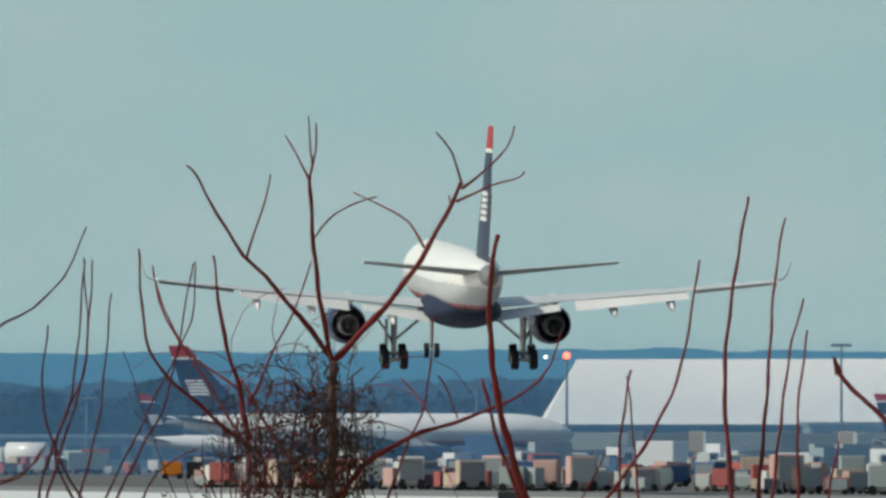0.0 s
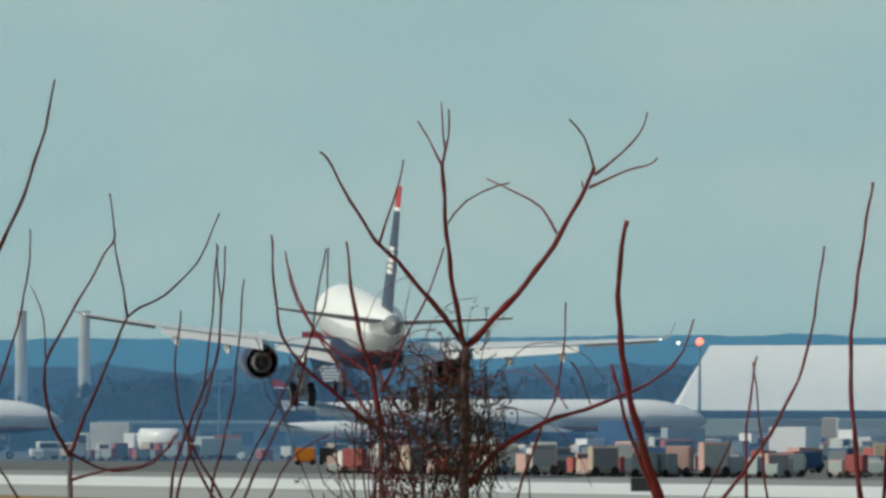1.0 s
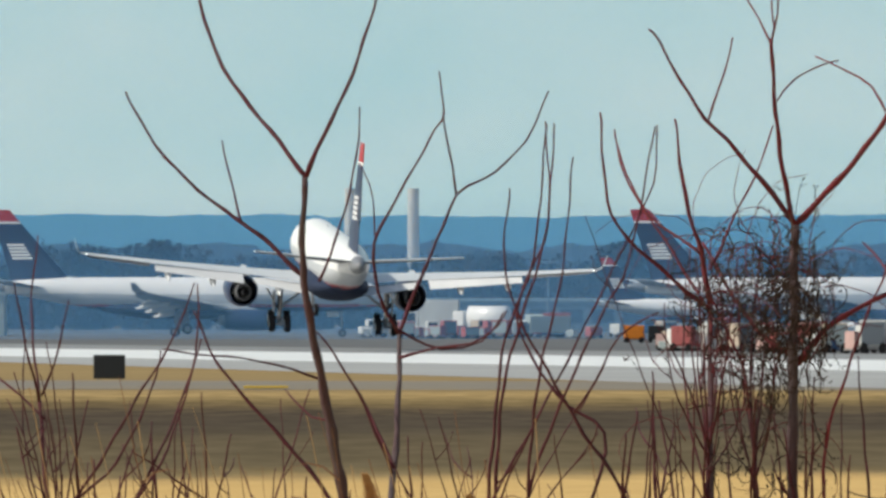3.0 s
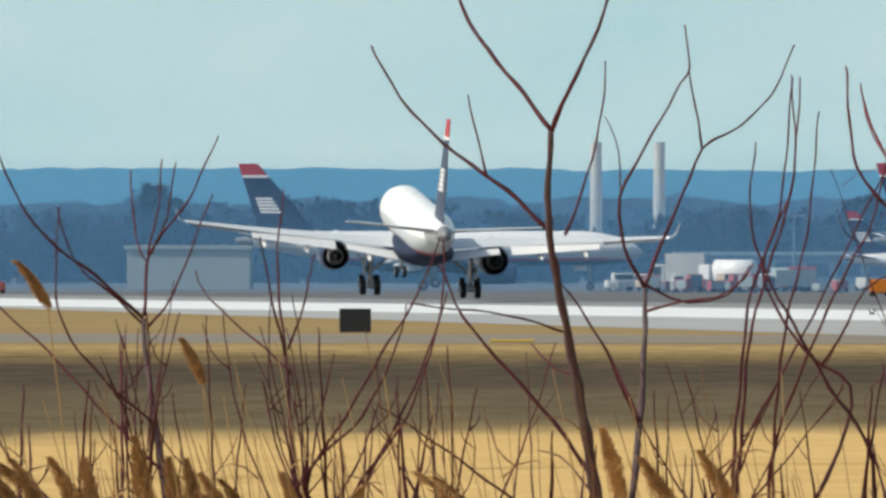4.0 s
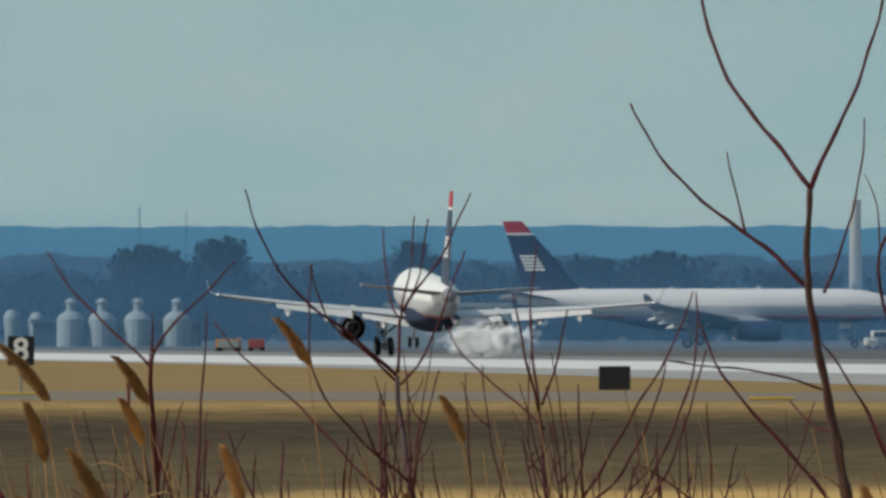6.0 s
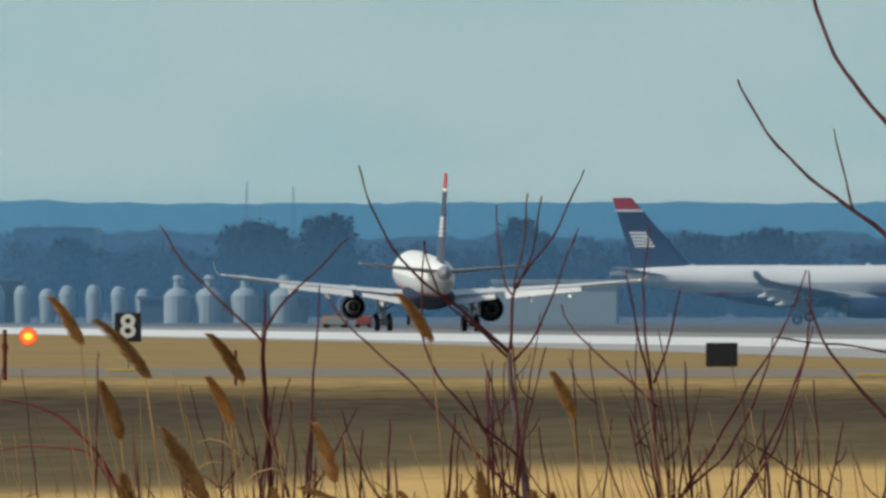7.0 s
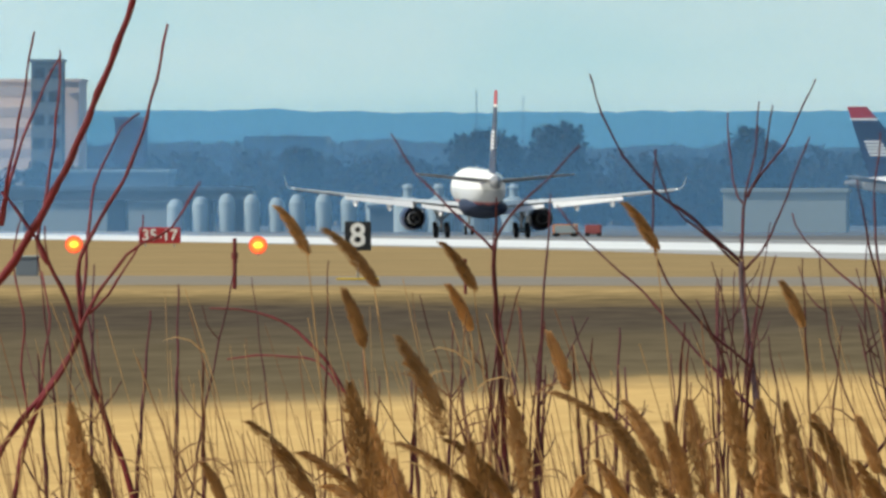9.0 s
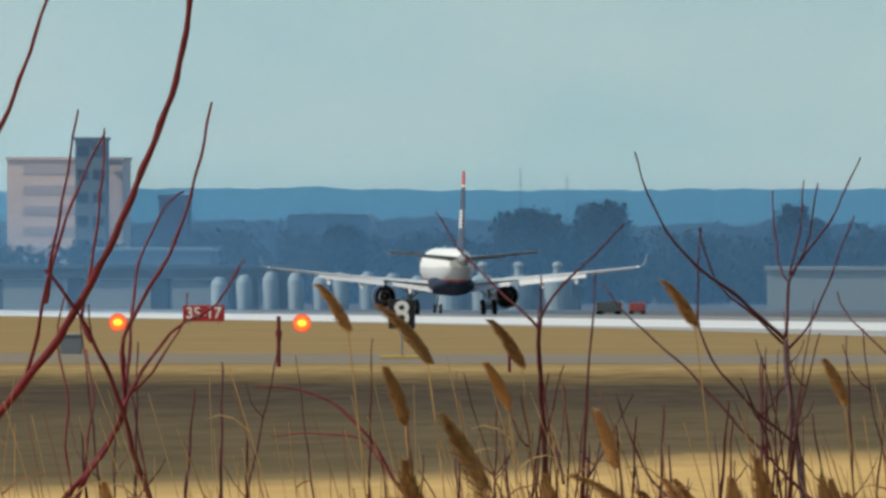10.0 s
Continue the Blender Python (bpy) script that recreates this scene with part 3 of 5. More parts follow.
    rings(bm, [[(0.12 * k, -14.4 + 3 * (1 - q), 1.2 + q), (-0.12 * k, -14.4 + 3 * (1 - q), 1.2 + q), (-0.2 * k, -17, 1.2), (0.2 * k, -17, 1.2)] for k, q in ((1, 0.9), (0.3, 0.0))])
    part("fin_fillet", bm, PAINT_WHITE, fin)
    part("antenna", boxed(-0.03, 0.03, 6.0, 6.5, 1.85, 2.25), WING_GREY, e)
    part("antenna", boxed(-0.03, 0.03, -4.0, -3.6, 1.85, 2.15), WING_GREY, e)
    return e


landing = airliner("white twin-engine airliner with blue fin landing on the runway")


def parked(bearing, dist, rz, label):
    x, y = at(bearing, dist)
    ob = copy_thing(landing, pose(x, y, 4.93, 0, 0, rz))
    return tagged(ob, label, "airliner")


taxiing = parked(-2.6, 1800, -90, "white airliner with blue and red tail taxiing")
parked(37.7, 1790, -88, "white airliner with blue and red tail parked on the apron")
for b, d, rz, k in ((30.6, 1950, -86, 0.66), (78.0, 1850, -95, 0.64)):
    jet = parked(b, d, rz, "smaller parked jet with dark blue tail and red cap")
    jet.scale = (k, k, k)
    jet.location.z = 4.93 * k


# ---- airport buildings ----
def hall(name, b0, b1, dist, height, depth, wall, label, category="building", roof=None, windows=0, rows=1, gable=0.0, base=0.0, pane=None):
    """A block seen broadside, with a roof slab and rows of windows."""
    (xa, _), (xb, _) = at(b0, dist), at(b1, dist)
    x, w = (xa + xb) / 2, abs(xb - xa)
    e = thing(name, x, dist, base, label, category)
    bm = boxed(-w / 2, w / 2, 0, depth, 0, height)
    part("wall", bm, wall, e)
    bm = bmesh.new()
    if gable:
        rings(bm, [[(sx * w / 2 * 1.01, -0.3, height), (sx * w / 2 * 1.01, depth + 0.3, height), (sx * w / 2 * 1.01, depth / 2, height + gable)] for sx in (-1, 1)])
    else:
        box(bm, -w / 2 - 0.3, w / 2 + 0.3, -0.3, depth + 0.3, height + 0.01, height + 0.5)
    part("roof", bm, roof or wall, e)
    for r in range(rows if windows else 0):
        for i in range(windows):
            cx = -w / 2 + w * (i + 0.5) / windows
            z0 = height * (r + 0.3) / rows
            part("window", boxed(cx - w / windows * 0.36, cx + w / windows * 0.36, -0.08, 0.05, z0, z0 + height / rows * 0.45), pane or GLASS_DARK, e)
    return e


hall("office_block", -72.2, -64.7, 2700, 25, 20, WALL_PINK, "pinkish concrete office block with grey window bands", roof=WALL_PINK, windows=1, rows=7, pane=mat("shaded_window_band", (0.60, 0.52, 0.52), 0.6, vary=0.1, grain=0.4))
hall("tower_block", -67.8, -65.8, 2690, 28.3, 8, WALL_GREY, "blue-grey tower on the office block", windows=2, rows=7)
hall("brick_house", -62.4, -60.5, 2740, 18.6, 10, BRICK, "dark brown brick block above the woods")
hilltop = hall("hilltop_hall", -54.1, -48.8, 2735, 14.4, 20, WALL_BLUE, "long dark flat-roofed hall above the woods", roof=WALL_DARK)
part("parapet", boxed(-7.2, 7.2, -0.4, 19, 14.91, 15.7, bevel=0.05), WALL_DARK, hilltop)
hall("pale_roofed_hall", -66.5, -59.0, 2420, 8.6, 20, WALL_BLUE, "low hall with a pale roof behind the viaduct", roof=TANK)
hall("warehouse", -23.3, -15.4, 1900, 4.9, 25, WALL_PALE, "long pale grey warehouse behind the runway", windows=0)
hall("long_shed", -82, -57.8, 2000, 3.7, 15, WALL_PALE, "long low pale grey shed behind the elevated road", roof=WALL_GREY)
viaduct = thing("viaduct", 0, 1985, 0, "long dark elevated roadway on piers", "viaduct")
part("deck", boxed(-1985 * 0.084, -1985 * 0.0535, 0, 9, 3.95, 5.2, bevel=0.1), WALL_DARK, viaduct)
part("parapet", boxed(-1985 * 0.084, -1985 * 0.0535, -0.2, 0.1, 5.21, 5.75), WALL_BLUE, viaduct)
for b, w in ((-78.0, 2.0), (-73.2, 2.2), (-67.8, 2.0), (-62.3, 2.4), (-58.0, 1.8), (-56.6, 2.2), (-54.3, 2.0)):
    part("pier", boxed(1985 * b / 1000 - w / 2, 1985 * b / 1000 + w / 2, 1, 7, 0, 3.94, bevel=0.1), WALL_DARK, viaduct)
hall("terminal_wing", 42, 84, 2250, 5.8, 40, WALL_DARK, "dark glazed terminal wing", "terminal", roof=WALL_DARK, windows=22, rows=2)
hall("terminal_low", 12, 44, 2300, 4.5, 30, WALL_GREY, "low grey terminal building", "terminal", roof=WALL_PALE, windows=16, rows=1)
hall("hangar_office", 66, 80, 2100, 6.0, 14, WALL_PALE, "pale service building beside the terminal", windows=8, rows=2)

# the white-roofed hangar, its end hipped
hangar = thing("hangar", 0, 2500, 0, "huge white-roofed hangar above the terminal", "hangar")
bm = bmesh.new()
x0, x1 = 2500 * 0.0488, 2500 * 0.088
rings(bm, [[(x0 + dx, y, 6.8), (x1, y, 6.8), (x1, y2, 17.6), (x0 + dx + 7, y2, 17.4)] for dx, y, y2 in ((0, 0, 29), (2, 60, 31))])
part("roof", bm, WALL_WHITE, hangar, "white fabric roof")
part("wall", boxed(x0 + 1, x1, 0.5, 58, 0, 6.79), WALL_DARK, hangar)
for k in range(14):
    part("door_leaf", boxed(x0 + 3 + k * 6.6, x0 + 9 + k * 6.6, 0.3, 0.45, 0, 5.6), WALL_DARK if k % 4 else WALL_GREY, hangar)

# a row of pale gabled silos behind the runway
def silo(bearing, dist, w, h, cap):
    x, y = at(bearing, dist)
    e = thing("silo", x, y, 0, "pale grey silo with a conical cap", "silo", "row of silos")
    bm = bmesh.new()
    rings(bm, [circle((0, 0, z), r, "z", 16) for z, r in ((0, w / 2), (h * 0.78, w / 2), (h * 0.93, w * 0.36), (h, w * 0.16))])
    part("shell", bm, TANK, e)
    if cap:
        part("vent", tubed((0, 0, h), (0, 0, h + cap), w * 0.17, w * 0.15), TANK, e)
        part("hood_or_halo", tubed((0, 0, h + cap), (0, 0, h + cap + 0.5), w * 0.24, w * 0.1), TANK, e)


for b, h in ((-58.4, 4.1), (-56.8, 4.4), (-55.1, 4.8), (-53.5, 4.7), (-51.9, 4.3), (-50.6, 4.7), (-48.9, 4.8), (-47.3, 4.6), (-45.7, 4.3)):
    silo(b, 1950, 2.05, h, 0)
for b in (-43.5, -41.5, -39.2, -36.7):
    silo(b, 1930, 3.5, 4.4, 1.1)
hall("silo_house", -46.0, -35.4, 1938, 2.9, 12, WALL_BLUE, "low slate-blue shed between the silos")


# ground vehicles and carts on the apron
def vehicle(kind, bearing, dist, material, label, category):
    x, y = at(bearing, dist)
    e = thing(kind, x, y, 0.026, label, category, "ground vehicles", rz=random.uniform(-50, 50))
    size = random.uniform(0.45, 0.85) if kind == "cargo_container" else random.uniform(0.65, 1.0)
    e.scale = (size, size, size * random.uniform(0.75, 1.45))
    if kind == "box_truck":
        part("cab", boxed(-3.0, -1.5, -1.0, 1.0, 0.5, 2.3, bevel=0.12), material, e)
        part("windscreen", boxed(-2.9, -1.9, -1.03, 1.03, 1.4, 2.1), GLASS_DARK, e)
        part("cargo_box", boxed(-1.4, 3.2, -1.15, 1.15, 0.8, 3.2, bevel=0.05), random.choice((PAINT_WHITE, PAINT_WHITE, WALL_PALE, material)), e)
        axles = (-2.2, 2.0)
    elif kind == "tank_truck":
        part("cab", boxed(-3.6, -2.1, -1.1, 1.1, 0.5, 2.5, bevel=0.12), material, e)
        bm = bmesh.new()
        rings(bm, [circle((xx, 0, 1.9), r, "x", 14) for xx, r in ((-1.9, 0.7), (-1.7, 1.1), (3.4, 1.1), (3.6, 0.7))])
        part("tank", bm, PAINT_WHITE, e, smooth=True)
        axles = (-2.8, 1.6, 2.8)
    elif kind == "cargo_container":
        part("body", boxed(-1.1, 1.1, -0.8, 0.8, 0.4, 2.0, bevel=0.06), material, e)
        part("curtain", boxed(-0.95, 0.95, -0.84, -0.8, 0.55, 1.85), random.choice((material, WALL_GREY, WALL_PALE)), e)
        part("dolly", boxed(-1.3, 1.3, -0.8, 0.8, 0.25, 0.39), STEEL, e)
        axles = (-0.8, 0.8)
    else:
        part("body", boxed(-2.3, 2.3, -0.95, 0.95, 0.4, 1.2, bevel=0.15), material, e)
        part("cabin", boxed(-1.2, 2.1, -0.88, 0.88, 1.2, 2.0, bevel=0.2), material, e)
        part("window", boxed(-1.0, 1.9, -0.9, 0.9, 1.32, 1.82), GLASS_DARK, e)
        axles = (-1.5, 1.5)
    for ax in axles:
        for sy in (-1, 1):
            bm = bmesh.new()
            rings(bm, [circle((ax, sy * 0.8 + dy, 0.33), 0.33, "y", 12) for dy in (-0.12, 0.12)])
            part("wheel", bm, RUBBER, e)
    return e


random.seed(31)
CART_RED = mat("faded_red_tarp", (0.36, 0.11, 0.11), 0.8, vary=0.15, grain=2)
# white dulled in the colour to stand for haze; its stains are wear
CART_WHITE = mat("weathered_hazed_white", (0.60, 0.61, 0.60), 0.7, vary=0.2, grain=1.5, stain=0.3)
CART_PINK = mat("pale_pink_tarp", (0.50, 0.34, 0.32), 0.8, vary=0.15, grain=2)
CART_TAN = mat("tan_panel", (0.46, 0.39, 0.32), 0.8, vary=0.15, grain=2)
CART_BLUE = mat("blue_panel", (0.06, 0.12, 0.24), 0.6, vary=0.15, grain=2)
palette = ((CART_RED, "faded red"), (CART_WHITE, "weathered, haze-dulled white"), (CART_BLUE, "dark blue"), (CART_TAN, "tan"), (WALL_GREY, "grey"), (CART_WHITE, "weathered, haze-dulled white"))
for k in range(130):
    b = random.uniform(30, 76) if k < 105 else random.uniform(8, 30)
    material, tint = random.choice(palette)
    kind, what = random.choice((("cargo_container", "baggage container on a dolly"), ("cargo_container", "baggage container on a dolly"), ("box_truck", "box truck"), ("service_van", "service van")))
    vehicle(kind, b, random.uniform(1660, 1800), material, tint + " " + what + " standing on the apron", kind.replace("_", " "))
for k in range(190):                       # carts parked along the far side of the runway
    material, tint = random.choice(((CART_RED, "faded red"), (CART_WHITE, "weathered, haze-dulled white"), (CART_PINK, "pinkish"), (CART_BLUE, "dark blue"), (CART_TAN, "tan"), (WALL_PALE, "grey")))
    b = random.uniform(27, 76)
    vehicle("cargo_container", b, 230 / (0.1782 + b / 1000) + random.uniform(2, 330) * random.random(), material, tint + " baggage container on a dolly beside the runway", "cargo container")
for k in range(10):
    vehicle("cargo_container", 10.4 + k * 0.68, 1670 + (k % 3) * 6, CART_RED, "faded red baggage container on a dolly in a row", "cargo container")
vehicle("tank_truck", 15.3, 1700, PAINT_WHITE, "white tank truck standing on the apron", "tank truck")
for b, d, material, w, h, words in ((25.0, 1440, ORANGE, 0.85, 0.8, "orange equipment box beside the runway"), (26.4, 1440, SIGN_BLACK, 0.65, 0.8, "black equipment box beside the runway"),
                                    (-33.4, 1590, ORANGE, 1.15, 0.62, "orange equipment box behind the runway"), (-31.6, 1605, CART_RED, 0.75, 0.6, "faded red equipment box behind the runway")):
    crate = vehicle("cargo_container", b, d, material, words, "container")
    crate.scale = (w, 0.8, h)
    crate.rotation_euler.z = 0



# boarding bridges and floodlight poles before the terminal
for k in range(13):
    x, y = at(33 + 3.2 * k + 0.9 * math.sin(k * 2.1), 1990 + 14 * (k % 3))
    jb = thing("boarding_bridge", x, y, 0, "pale boarding bridge on a column before the terminal", "boarding bridge", "boarding bridges", rz=8 * math.sin(k * 1.7))
    part("tunnel", boxed(-5.5, 4.0, -1.2, 1.2, 2.6, 4.9, bevel=0.1), (WALL_PALE, WALL_GREY, LOWER_GREY)[k % 3], jb)
    part("cab", boxed(4.0, 6.2, -1.5, 1.5, 2.4, 5.1, bevel=0.15), (WALL_GREY, CART_TAN, WALL_DARK)[k % 3], jb)
    part("column", boxed(-0.5, 0.5, -0.5, 0.5, 0, 2.6), STEEL, jb)
    part("stair", boxed(4.6, 5.8, -2.2, -1.5, 0, 2.4), CART_TAN if k % 2 else CART_RED, jb)
for b, d, h in ((67.9, 2100, 16.6), (44.5, 2150, 11.0), (19.5, 2120, 9.5)):
    x, y = at(b, d)
    fp = thing("floodlight_pole", x, y, 0, "grey apron floodlight pole with a lamp bar", "light pole", "floodlight poles")
    part("pole", tubed((0, 0, 0), (0, 0, h), 0.22, 0.12), WALL_GREY, fp)
    part("lamp_bar", boxed(-1.4, 1.4, -0.2, 0.2, h, h + 0.4, bevel=0.05), WALL_GREY, fp)

# chimneys, masts, beacon mast
for b, h in ((6.8, 27.0), (10.85, 27.0)):
    x, y = at(b, 3100)
    c = thing("chimney", x, y, 0, "pale concrete power station chimney", "chimney", "pair of chimneys")
    part("shaft", tubed((0, 0, 0), (0, 0, h), 1.35, 1.1, n=18), CHIMNEY, c)
    part("rim", tubed((0, 0, h), (0, 0, h + 0.6), 1.2, 1.2, n=18), CHIMNEY, c)
for b, h in ((-39.1, 25), (-36.1, 24)):
    x, y = at(b, 2900)
    m = thing("radio_mast", x, y, 0, "thin lattice radio mast in the haze", "mast", "radio masts")
    for sx, sy in ((-0.5, -0.5), (0.5, -0.5), (0, 0.5)):
        part("leg", tubed((sx, sy, 0), (sx * 0.3, sy * 0.3, h), 0.05, 0.03, n=5), WALL_BLUE, m)
x, y = at(50.3, 2200)
m = thing("beacon_mast", x, y, 0, "light mast with a red beacon", "mast")
part("pole", tubed((0, 0, 0), (0, 0, 15.6), 0.25, 0.15), WALL_GREY, m)
bm = bmesh.new()
bmesh.ops.create_icosphere(bm, subdivisions=2, radius=0.5, matrix=Matrix.Translation((0, 0, 16.0)))
part("beacon", bm, RED_LENS, m, "glowing red beacon")
part("cross_arm", boxed(-3.0, 0, -0.1, 0.1, 15.4, 15.6), WALL_GREY, m)
bm = bmesh.new()
bmesh.ops.create_icosphere(bm, subdivisions=2, radius=0.3, matrix=Matrix.Translation((-3.0, 0, 15.8)))
part("lamp", bm, WHITE_LENS, m, "white lamp")

# ---- runway signs, posts and lights ----
def glyph(text, size, material, parent, x, y, z):
    cu = bpy.data.curves.new("lettering", "FONT")
    cu.body, cu.size, cu.extrude, cu.align_x, cu.align_y, cu.offset = text, size, 0.01, "CENTER", "CENTER", size * 0.02
    tmp = bpy.data.objects.new("lettering", cu)
    me = bpy.data.meshes.new_from_object(tmp)
    bpy.data.objects.remove(tmp)
    me.materials.append(material)
    ob = new("lettering", me)
    ob.parent = parent
    ob.matrix_basis = pose(x, y, z, 90)
    return ob


def sign(name, bearing, dist, w, h, lift, face, text, label, turn=0, size=1.0, legs=2):
    x, y = at(bearing, dist)
    s = thing(name, x, y, 0, label, "airfield sign", rz=turn)
    part("panel", boxed(-w / 2, w / 2, -0.12, 0.12, lift, lift + h, bevel=0.03), face, s)
    for k in range(legs):
        lx = w * (-0.35 + 0.7 * k / max(1, legs - 1)) if legs > 1 else 0
        part("leg", tubed((lx, 0, 0), (lx, 0, lift), 0.05, 0.05), STEEL, s)
    if text:
        glyph(text, size, SIGN_WHITE, s, 0, -0.15, lift + h / 2)
    return s


sign("distance_sign", -8.64, 640, 1.3, 0.98, 0.06, SIGN_BLACK, "", "black blank runway distance sign in the grass")
sign("distance_sign", -46.7, 600, 1.02, 1.12, 1.18, SIGN_BLACK, "8", "black runway distance sign with a white numeral", size=1.25, legs=1)
x, y = at(-46.7, 599)
tagged(part("sign_base", boxed(x - 0.8, x + 0.8, y - 0.6, y + 0.6, 0.05, 0.14, bevel=0.02), YELLOW), "yellow painted concrete slab under the sign", "slab")
x, y = at(1.4, 560)
tagged(part("marker_slab", boxed(x - 0.8, x + 0.8, y - 0.6, y + 0.6, 0.05, 0.14, bevel=0.02), YELLOW), "yellow painted marker slab in the grass", "slab")
sign("distance_sign", 46.5, 760, 0.95, 0.66, 0.03, SIGN_BLACK, "", "small black blank sign beside the taxiway")
sign("runway_sign", -59.4, 1160, 3.1, 1.2, 0.25, SIGN_RED, "35-17", "red runway holding sign with white numbers", size=1.15)
for b, d in ((-53.1, 940), (-64.9, 960)):
    x, y = at(b, d)
    g = thing("guard_light", x, y, 0, "lit amber runway guard light on a short post", "airfield light", "guard lights")
    part("post", tubed((0, 0, 0), (0, 0, 0.2), 0.06, 0.06), STEEL, g)
    # a dim red disc and an orange ring stand in for the lamp's halo
    bm = bmesh.new()
    rings(bm, [circle((0, yy, 0.62), r, "y", 18) for yy, r in ((0.05, 0.56), (-0.05, 0.56), (-0.06, 0.3))])
    part("hood_or_halo", bm, HALO_DISC, g)
    bm = bmesh.new()
    rings(bm, [circle((0, yy, 0.62), r, "y", 18) for yy, r in ((-0.061, 0.44), (-0.066, 0.44))])
    part("halo_ring", bm, HALO_RING, g)
    bm = bmesh.new()
    rings(bm, [circle((0, yy, 0.62), r, "y", 18, r * 0.72) for yy, r in ((-0.07, 0.28), (-0.14, 0.2), (-0.17, 0.08))])
    part("lens", bm, AMBER, g, "glowing amber lens")
for b, d, h, r in ((-54.6, 540, 1.76, 0.075), (-39.8, 507, 1.15, 0.05)):
    x, y = at(b, d)
    p = thing("marker_post", x, y, 0, "dark red-brown marker post in the grass", "post", "marker posts")
    part("shaft", tubed((0, 0, 0), (0, 0, h), r, r * 0.9), BARK, p)
    part("cap", tubed((0, 0, h * 0.6), (0, 0, h * 0.72), r * 1.5, r * 1.5), BARK, p)
x, y = at(-67.9, 640)
u = thing("utility_box", x, y, 0, "weathered grey utility cabinet in the grass", "cabinet")
part("body", boxed(-0.45, 0.45, -0.3, 0.3, 0.05, 0.8, bevel=0.03), WALL_GREY, u)
part("lid", boxed(-0.5, 0.5, -0.35, 0.35, 0.8, 0.87, bevel=0.02), WALL_PALE, u)

# ---- foreground bushes ----
def bush(name, label):
    return tagged(new(name), label, "bush", "bare bushes")


STEM_RNG = random.Random(11)


RED_BUSHES = set()


def stem(owner, r0, r1, *way, depth=50.0):
    """A knotty stem through the points of its way (x, z), with radii in millimetres; it leans a little to or from the eye."""
    lean = STEM_RNG.uniform(-0.5, 0.5)
    pts = []
    for i in range(len(way) - 1):
        p0, p1, p2, p3 = (Vector(way[max(0, min(len(way) - 1, i + k))]) for k in (-1, 0, 1, 2))
        steps = max(2, min(7, int((p2 - p1).length / 0.045)))
        for k in range(steps):
            t = k / steps
            pts.append(0.5 * (2 * p1 + (p2 - p0) * t + (2 * p0 - 5 * p1 + 4 * p2 - p3) * t * t + (3 * p1 - p0 - 3 * p2 + p3) * t ** 3))
    pts.append(Vector(way[-1]))
    run = [0.0]
    for a, b in zip(pts, pts[1:]):
        run.append(run[-1] + (b - a).length)
    bm = bmesh.new()
    loops = []
    foot = sum(b - a for a, b, p in zip(run, run[1:], pts) if p.y < 1.95) / max(run[-1], 1e-6)
    for i, (p, s) in enumerate(zip(pts, run)):
        u = max(0.0, (s / max(run[-1], 1e-6) - foot) / (1.0001 - foot))
        q = pts[min(i + 1, len(pts) - 1)] - pts[max(i - 1, 0)]
        side = Vector((q.y, 0, -q.x)).normalized() if q.length else Vector((1, 0, 0))
        r = (r0 + (r1 - r0) * u ** 0.8) * 0.001 * (1 + 0.16 * math.sin(i * 2.3 + r0 * 9) * (0.4 + STEM_RNG.random()))
        wob = 0.0022 * math.sin(i * 1.7 + r0)
        k = (depth + lean * u) / 50.0
        c = Vector((p.x * k + side.x * wob, depth + lean * u, 2.74 + (p.y - 2.74) * k + side.z * wob))
        loops.append([c + side * r * math.cos(a) + Vector((0, 1, 0)) * r * math.sin(a) for a in (2 * math.pi * j / 6 for j in range(6))])
    rings(bm, loops)
    return part("branch" if r0 < 11 else "trunk", bm, BARK if owner.name in RED_BUSHES and r0 < (12.5 if owner is bush_a else 30) else OLD_BARK if r0 > 11.5 else TWIG, owner, smooth=True)


bush_a = bush("bush", "bare bush tangled with dead vine")
bush_b = bush("bush", "tall bare forked bush with grey-brown trunk")
bush_c = bush("bush", "slender bare bush with many upright twigs")
bush_d = bush("bush", "thick reddish upright shoots")
bush_e = bush("bush", "tall bare reddish shoots with buds")
bush_f = bush("bush", "red-barked willow bush with long shoots")
bush_l = bush("bush", "thin crossing reddish shoots")
RED_BUSHES.update(b.name for b in (bush_a, bush_d, bush_e, bush_f))
# bush a
stem(bush_a, 20.4, 13.3, (1.755, -0.050), (1.755, 0.398), (1.755, 0.958), (1.756, 1.473), (1.757, 1.898), (1.758, 2.190), (1.763, 2.805), (1.767, 3.023))
stem(bush_a, 11.7, 6.7, (1.767, 3.023), (1.930, 3.195), (2.047, 3.349), (2.147, 3.530), (2.180, 3.599))
stem(bush_a, 4.2, 2.5, (2.180, 3.599), (2.147, 3.693), (2.098, 3.760))
stem(bush_a, 5.0, 2.5, (2.180, 3.575), (2.265, 3.648), (2.325, 3.708), (2.348, 3.780))
stem(bush_a, 5.0, 2.5, (2.162, 3.534), (2.274, 3.590), (2.350, 3.606), (2.381, 3.633))
stem(bush_a, 3.3, 2.5, (2.147, 3.526), (2.138, 3.557))
stem(bush_a, 9.2, 5.8, (1.763, 3.023), (1.727, 3.204), (1.705, 3.385), (1.694, 3.548), (1.692, 3.621))
stem(bush_a, 4.2, 2.5, (1.692, 3.606), (1.649, 3.684), (1.613, 3.751))
stem(bush_a, 4.2, 2.5, (1.694, 3.617), (1.709, 3.702), (1.714, 3.787))
stem(bush_a, 3.3, 2.5, (1.700, 3.657), (1.685, 3.811))
